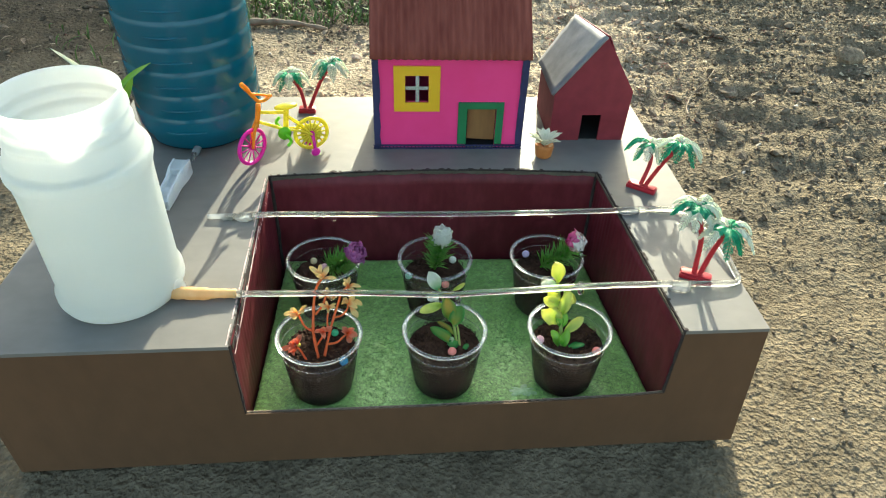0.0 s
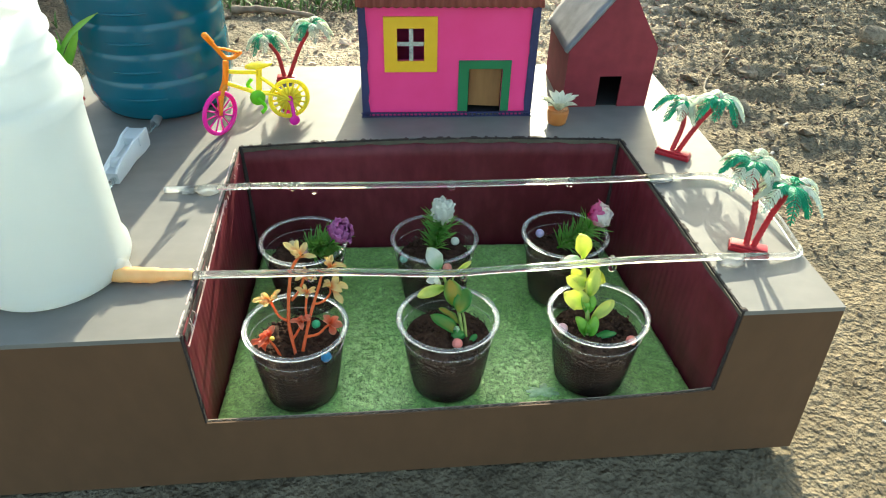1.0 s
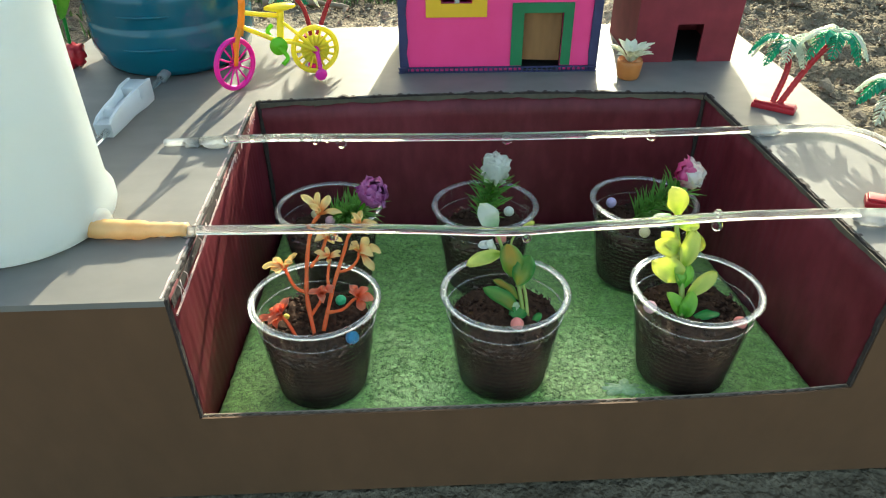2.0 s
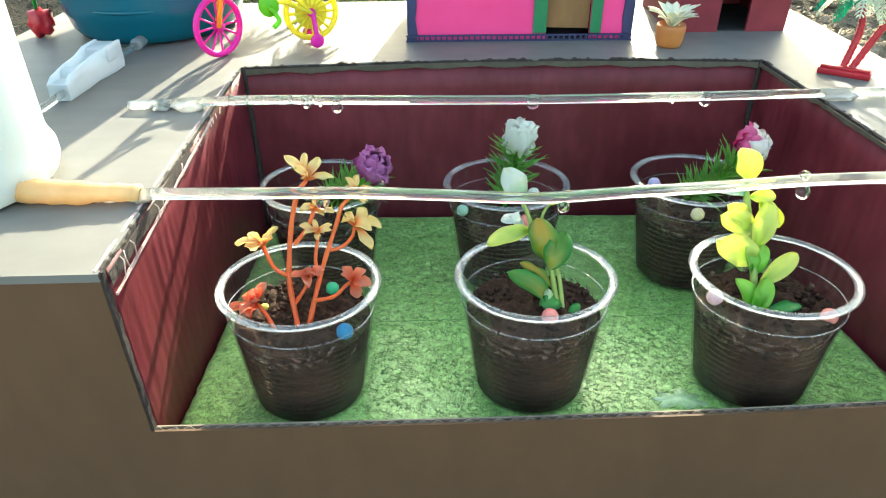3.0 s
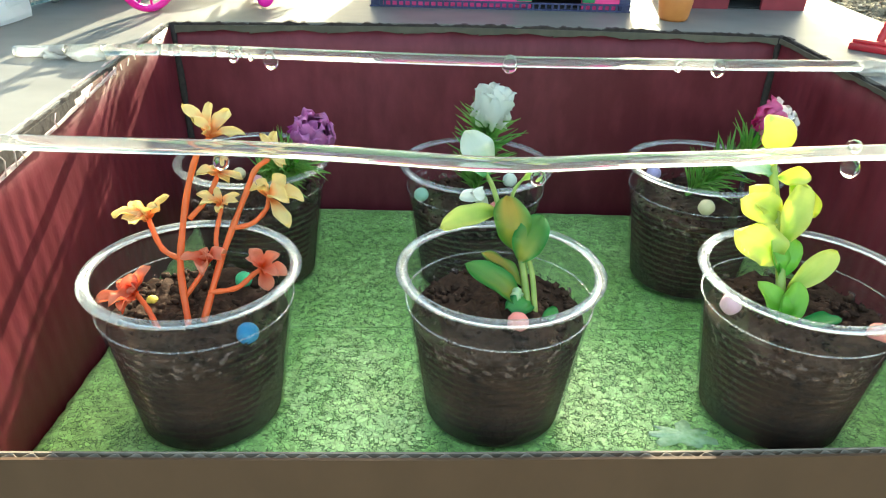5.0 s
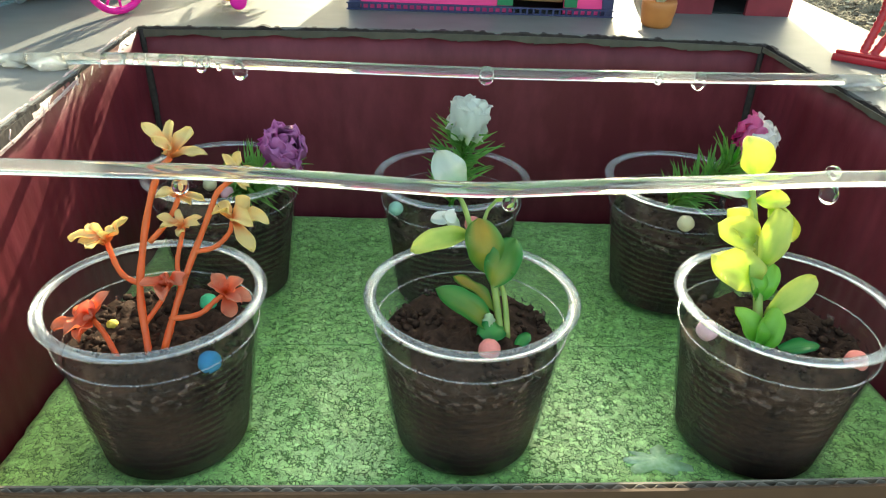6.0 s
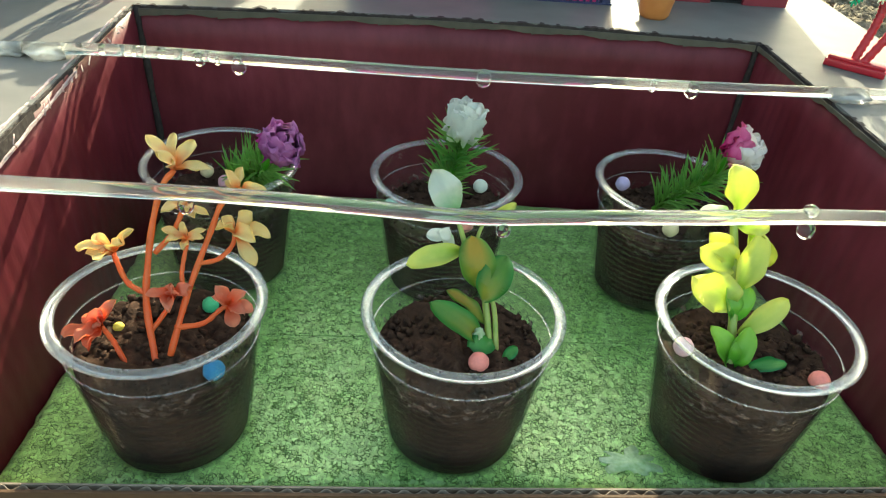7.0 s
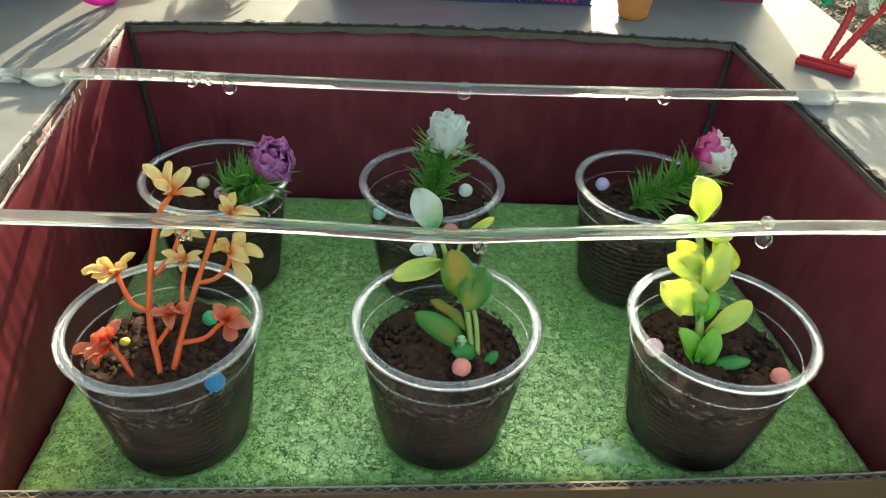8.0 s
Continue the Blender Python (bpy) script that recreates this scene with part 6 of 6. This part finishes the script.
palm(pose(0.3225, 0.5890, TOP, 0, 0, -26), ((-0.016, 0.012, 0.069), (0.014, 0.002, 0.060)), 3, "toy palm with two red trunks and glint-whitened green fronds", 0.0148)
palm(pose(0.3120, 0.7420, TOP, 0, 0, -35), ((-0.004, 0.016, 0.046), (0.027, 0.014, 0.058)), 5, "toy palm with two red trunks beside the shed")
palm(pose(-0.084, 0.925, TOP, 0, 0, 0), ((-0.019, 0.006, 0.046), (0.033, 0.005, 0.061)), 9, "toy palm with splayed red trunks behind the bicycle", 0.011)


# ---- toy bicycle ----
def wheel(parent, m, r, rim_mat, hub_mat, spokes, disc=False):
    ring = [(r - 0.0023 + 0.0023 * math.cos(a), 0.0022 * math.sin(a)) for a in (2 * math.pi * k / 8 for k in range(8))]
    w = part("wheel", lathe(bmesh.new(), ring, 40, m=m, closed=True), rim_mat, parent, "moulded plastic wheel")
    part("hub", lathe(bmesh.new(), [(0.0, -0.004), (0.003, -0.004), (0.0034, 0.0), (0.003, 0.004), (0.0, 0.004)], 16, m=m), hub_mat, w)
    for k in range(spokes):
        a = 2 * math.pi * k / spokes
        d = Vector((math.cos(a), math.sin(a), 0))
        part("spoke", sweep(bmesh.new(), [m @ (d * 0.0025), m @ (d * r * 0.5), m @ (d * (r - 0.0022))], 0.0008 if not disc else 0.0011, 6), rim_mat, w)
    return w


def bicycle():
    bike = thing("toy_bicycle", pose(-0.1375, 0.7955, TOP, 0, 0, 22), "bright toy bicycle with a magenta front wheel", "toy bicycle")
    R = 0.0225
    fx, fz, rx, rz = 0.006, R, 0.076, 0.0255
    turn_f = pose(fx, 0, fz, 0, 0, 34) @ pose(0, 0, 0, 90, 0, 0)
    wheel(bike, turn_f, R, MAGENTA, MAGENTA, 12)
    rear = pose(rx, 0, rz, 0, 0, 0) @ pose(0, 0, 0, 90, 0, 0)
    wheel(bike, rear, 0.0215, TOY_YELLOW, MAGENTA, 16, True)
    part("wheel_disc", lathe(bmesh.new(), [(0.0, -0.0006), (0.0125, -0.0006), (0.0125, 0.0006), (0.0, 0.0006)], 36, m=rear), TOY_YELLOW, bike, "yellow wheel disc")
    rod = lambda pts, r: sweep(bmesh.new(), smooth_line(pts, 5), r, 10)
    for s in (-1, 1):
        part("fork_blade", rod([(fx, s * 0.0042, fz), (0.010, s * 0.0042, fz + 0.018), (0.015, s * 0.0028, 0.052)], 0.0019), TOY_ORANGE, bike, "orange fork blade")
    part("head_tube", rod([(0.014, 0, 0.046), (0.018, 0, 0.062), (0.020, 0, 0.074)], 0.0029), TOY_ORANGE, bike, "orange steering head")
    part("handlebar", rod([(0.007, -0.014, 0.101), (0.012, -0.010, 0.092), (0.017, -0.005, 0.083), (0.021, 0.0, 0.077), (0.029, 0.005, 0.075), (0.037, 0.010, 0.077)], 0.0021), TOY_ORANGE, bike, "orange handlebar")
    part("handlebar_brace", rod([(0.012, -0.010, 0.092), (0.022, -0.002, 0.086), (0.034, 0.008, 0.0775)], 0.0014), TOY_ORANGE, bike)
    part("grip", rod([(0.003, -0.017, 0.108), (0.009, -0.013, 0.098)], 0.0028), TOY_ORANGE, bike, "rounded grip")
    part("top_tube", rod([(0.019, 0, 0.064), (0.033, 0, 0.061), (0.049, 0, 0.058)], 0.0020), TOY_YELLOW, bike, "yellow frame tube")
    part("down_tube", rod([(0.016, 0, 0.053), (0.031, 0, 0.045), (0.046, 0, 0.036)], 0.0021), TOY_YELLOW, bike, "yellow frame tube")
    part("seat_tube", rod([(0.046, 0, 0.032), (0.048, 0, 0.046), (0.050, 0, 0.062)], 0.0030), TOY_YELLOW, bike, "yellow seat tube")
    for s in (-1, 1):
        part("chain_stay", rod([(0.046, s * 0.002, 0.037), (0.060, s * 0.004, 0.034), (rx, s * 0.0048, rz)], 0.0014), TOY_YELLOW, bike)
        part("seat_stay", rod([(0.049, s * 0.002, 0.054), (0.062, s * 0.004, 0.041), (rx, s * 0.0048, rz)], 0.0012), TOY_YELLOW, bike)
    bm = ball(bmesh.new(), (0.050, 0, 0.065), 0.0105, (1.25, 0.55, 0.30), 0.15, 3)
    part("saddle", bm, TOY_YELLOW, bike, "yellow saddle")
    part("crank", lathe(bmesh.new(), [(0.0, -0.0016), (0.0075, -0.0016), (0.0075, 0.0016), (0.0, 0.0016)], 18, m=pose(0.044, -0.004, 0.034, 90, 0, 0)), TOY_LIME, bike, "lime-green crank disc")
    for s in (-1, 1):
        part("pedal", rod([(0.044, s * 0.005, 0.034), (0.044 - s * 0.006, s * 0.006, 0.034 + s * 0.010), (0.044 - s * 0.001, s * 0.008, 0.034 + s * 0.015)], 0.0019), TOY_LIME, bike, "lime-green pedal arm")
    for s in (-1, 1):
        part("stand_arm", rod([(rx, s * 0.006, rz), (rx, s * 0.010, 0.018), (rx, s * 0.012, 0.008)], 0.0020), MAGENTA, bike, "magenta training-wheel arm")
        part("training_wheel", lathe(bmesh.new(), [(0.0020, -0.0010), (0.0048, -0.0010), (0.0054, 0.0), (0.0048, 0.0010), (0.0020, 0.0010)], 20, m=pose(rx, s * 0.013, 0.007, 90, 0, 0)), MAGENTA, bike, "small magenta training wheel")


bicycle()


# ---- plant behind the jar, and the wild growth on the earth ----
def strap_plant():
    p = thing("artificial_plant", pose(-0.300, 0.862, TOP), "artificial plant with green strap leaves and a red foot", "plant")
    part("foot", ball(bmesh.new(), (0.004, -0.004, 0.011), 0.011, (0.9, 0.8, 1.0), 0.5, 3, 4), PALM_RED, p, "crinkled red foot")
    part("stem", sweep(bmesh.new(), smooth_line([(0.002, -0.002, 0.018), (0.004, -0.003, 0.04), (0.006, -0.004, 0.060)], 5), 0.0016, 8), LEAF_GREEN, p)
    for b, t, w, n, mat in (((0.014, -0.026, 0.056), (0.071, -0.047, 0.116), 0.0075, (-0.6, -0.7, 0.5), LEAF_SPRING), ((0.016, -0.030, 0.052), (0.049, -0.047, 0.101), 0.009, (0.3, -0.9, 0.2), LEAF_SPRING),
                            ((0.003, -0.003, 0.055), (-0.008, 0.0, 0.084), 0.010, (0.8, -0.5, 0.2), LEAF_SPRING), ((0.002, -0.006, 0.060), (-0.047, -0.012, 0.117), 0.0052, (0.5, -0.7, 0.5), LEAF_PALE)):
        part("leaf", leaf(bmesh.new(), b, t, w, n, 0.4, 0.12, 0.45), mat, p, "green strap leaf")


strap_plant()


def grass_patch(name, cx, cy, rx, ry, count, seed, label):
    rng = random.Random(seed)
    bm = bmesh.new()
    for _ in range(count):
        a, r = rng.uniform(0, 6.3), math.sqrt(rng.random())
        x, y = cx + rx * r * math.cos(a), cy + ry * r * math.sin(a)
        z = earth_height(x, y)
        ln = rng.uniform(0.012, 0.045)
        d = Vector((rng.uniform(-1, 1), rng.uniform(-1, 1), rng.uniform(0.3, 1.2))).normalized()
        leaf(bm, (x, y, z - 0.002), Vector((x, y, z)) + d * ln, rng.uniform(0.002, 0.0055), (0, 0, 1), 0.2, 0.2, 0.4, 0.0003, 3)
    tagged(mesh_object(name, bm, GRASS), label, "grass", kind="stuff")


grass_patch("grass", -0.20, 1.74, 0.22, 0.10, 420, 3, "low green weeds growing on the earth")
grass_patch("grass", -0.52, 1.58, 0.22, 0.16, 60, 5, "sparse weeds in the shaded earth")
grass_patch("grass", 0.75, 1.95, 0.5, 0.12, 220, 6, "sparse weeds at the edge of the earth")


def litter(count, seed):
    """Dry leaves and chips lying about on the shaded side."""
    rng = random.Random(seed)
    bm = bmesh.new()
    for _ in range(count):
        x, y = rng.uniform(-1.05, -0.1), rng.uniform(1.1, 2.0)
        z = earth_height(x, y) + 0.004
        a = rng.uniform(0, 6.3)
        ln = rng.uniform(0.006, 0.026)
        leaf(bm, (x, y, z), (x + ln * math.cos(a), y + ln * math.sin(a), z + rng.uniform(-0.002, 0.008)), ln * rng.uniform(0.2, 0.5), (rng.uniform(-0.4, 0.4), -0.2, 1), 0.4, 0.15, 0.5, 0.0006, 4)
    tagged(mesh_object("dry_leaf_litter", bm, DRY), "dry leaves and chips scattered on shaded earth", "leaf litter", kind="stuff")


litter(230, 12)


def stick(pts, r, label):
    ob = mesh_object("stick", sweep(bmesh.new(), smooth_line([(x, y, earth_height(x, y) + z) for x, y, z in pts], 6), lambda t: r * (1.15 - 0.6 * t + 0.2 * math.sin(t * 23)), 8), DRY)
    tagged(ob, label, "stick", "sticks on the earth")


stick([(-0.300, 1.650, 0.010), (-0.22, 1.640, 0.012), (-0.125, 1.615, 0.008)], 0.0075, "short thick weathered stick lying in weeds")
stick([(0.556, 1.195, 0.005), (0.568, 1.235, 0.010), (0.60, 1.29, 0.008), (0.642, 1.335, 0.010), (0.684, 1.400, 0.006)], 0.0016, "thin pale twig lying on the earth")
stick([(0.572, 1.20, 0.006), (0.60, 1.215, 0.008), (0.632, 1.224, 0.006)], 0.0014, "thin pale twig lying on the earth")
stick([(0.985, 1.46, 0.020), (1.00, 1.47, 0.024), (1.03, 1.475, 0.020)], 0.003, "short brown stick lying on the earth")


def stone(x, y, r, seed, label):
    ob = mesh_object("stone", ball(bmesh.new(), (0, 0, 0), r, (1.2, 0.9, 0.75), 0.6, 2, seed), CLOD, False)
    ob.location = (x, y, earth_height(x, y) + r * 0.35)
    tagged(ob, label, "stone", "stones on the earth")


stone(0.672, 1.30, 0.016, 3, "angular brown clod of earth")
stone(0.735, 1.30, 0.011, 5, "angular brown clod of earth")
stone(0.815, 1.32, 0.013, 8, "rounded brown clod of earth")
stone(0.576, 1.50, 0.018, 9, "rounded pale brown clod")
stone(1.00, 1.455, 0.024, 14, "flat brown clod of earth")
stone(-0.40, 1.40, 0.03, 17, "flat stone half sunk in the earth")


# ---- an unseen tree added outside the view, towards the sun, to shade the far left of the earth ----
def shade_tree():
    t = thing("tree", pose(-1.10, 4.75, 0), "dense leafy tree added out of view to shade the earth", "tree")
    line = smooth_line([(0, 0, -0.05), (0.03, 0.02, 0.6), (-0.05, 0.0, 1.1), (0.0, 0.05, 1.5)], 5)
    part("trunk", sweep(bmesh.new(), line, lambda k: 0.10 * (1 - 0.75 * k), 12), DRY, t, "brown tapered trunk")
    rng = random.Random(21)
    for i in range(9):
        a, z = 2.4 * i, 0.55 + 0.06 * i
        end = Vector((math.cos(a) * 0.95, math.sin(a) * 0.45, z + 0.35))
        part("limb", sweep(bmesh.new(), smooth_line([(0, 0, z), end * 0.5 + Vector((0, 0, z * 0.45)), end], 4), lambda k: 0.035 * (1.1 - k), 8), DRY, t)
    bm = bmesh.new()
    left = 9500
    while left:
        u = Vector((rng.uniform(-1.1, 1.1), rng.uniform(-1.1, 1.1), rng.uniform(-1.1, 1.1)))
        if abs(u.x) ** 4 + abs(u.y) ** 4 + abs(u.z) ** 4 > 1 + 0.5 * noise.noise(u * 3):
            continue
        left -= 1
        c = Vector((u.x * 1.20, u.y * 0.60, 1.15 + u.z * 0.52))
        d = Vector((rng.uniform(-1, 1), rng.uniform(-1, 1), rng.uniform(-0.7, 0.4))).normalized() * rng.uniform(0.06, 0.11)
        leaf(bm, c, c + d, 0.062, (rng.uniform(-1, 1), rng.uniform(-1, 1), 0.6), 0.2, 0.1, 0.45, 0.0008, 3)
    part("crown", bm, GRASS, t, "dense crown of green leaves")


shade_tree()
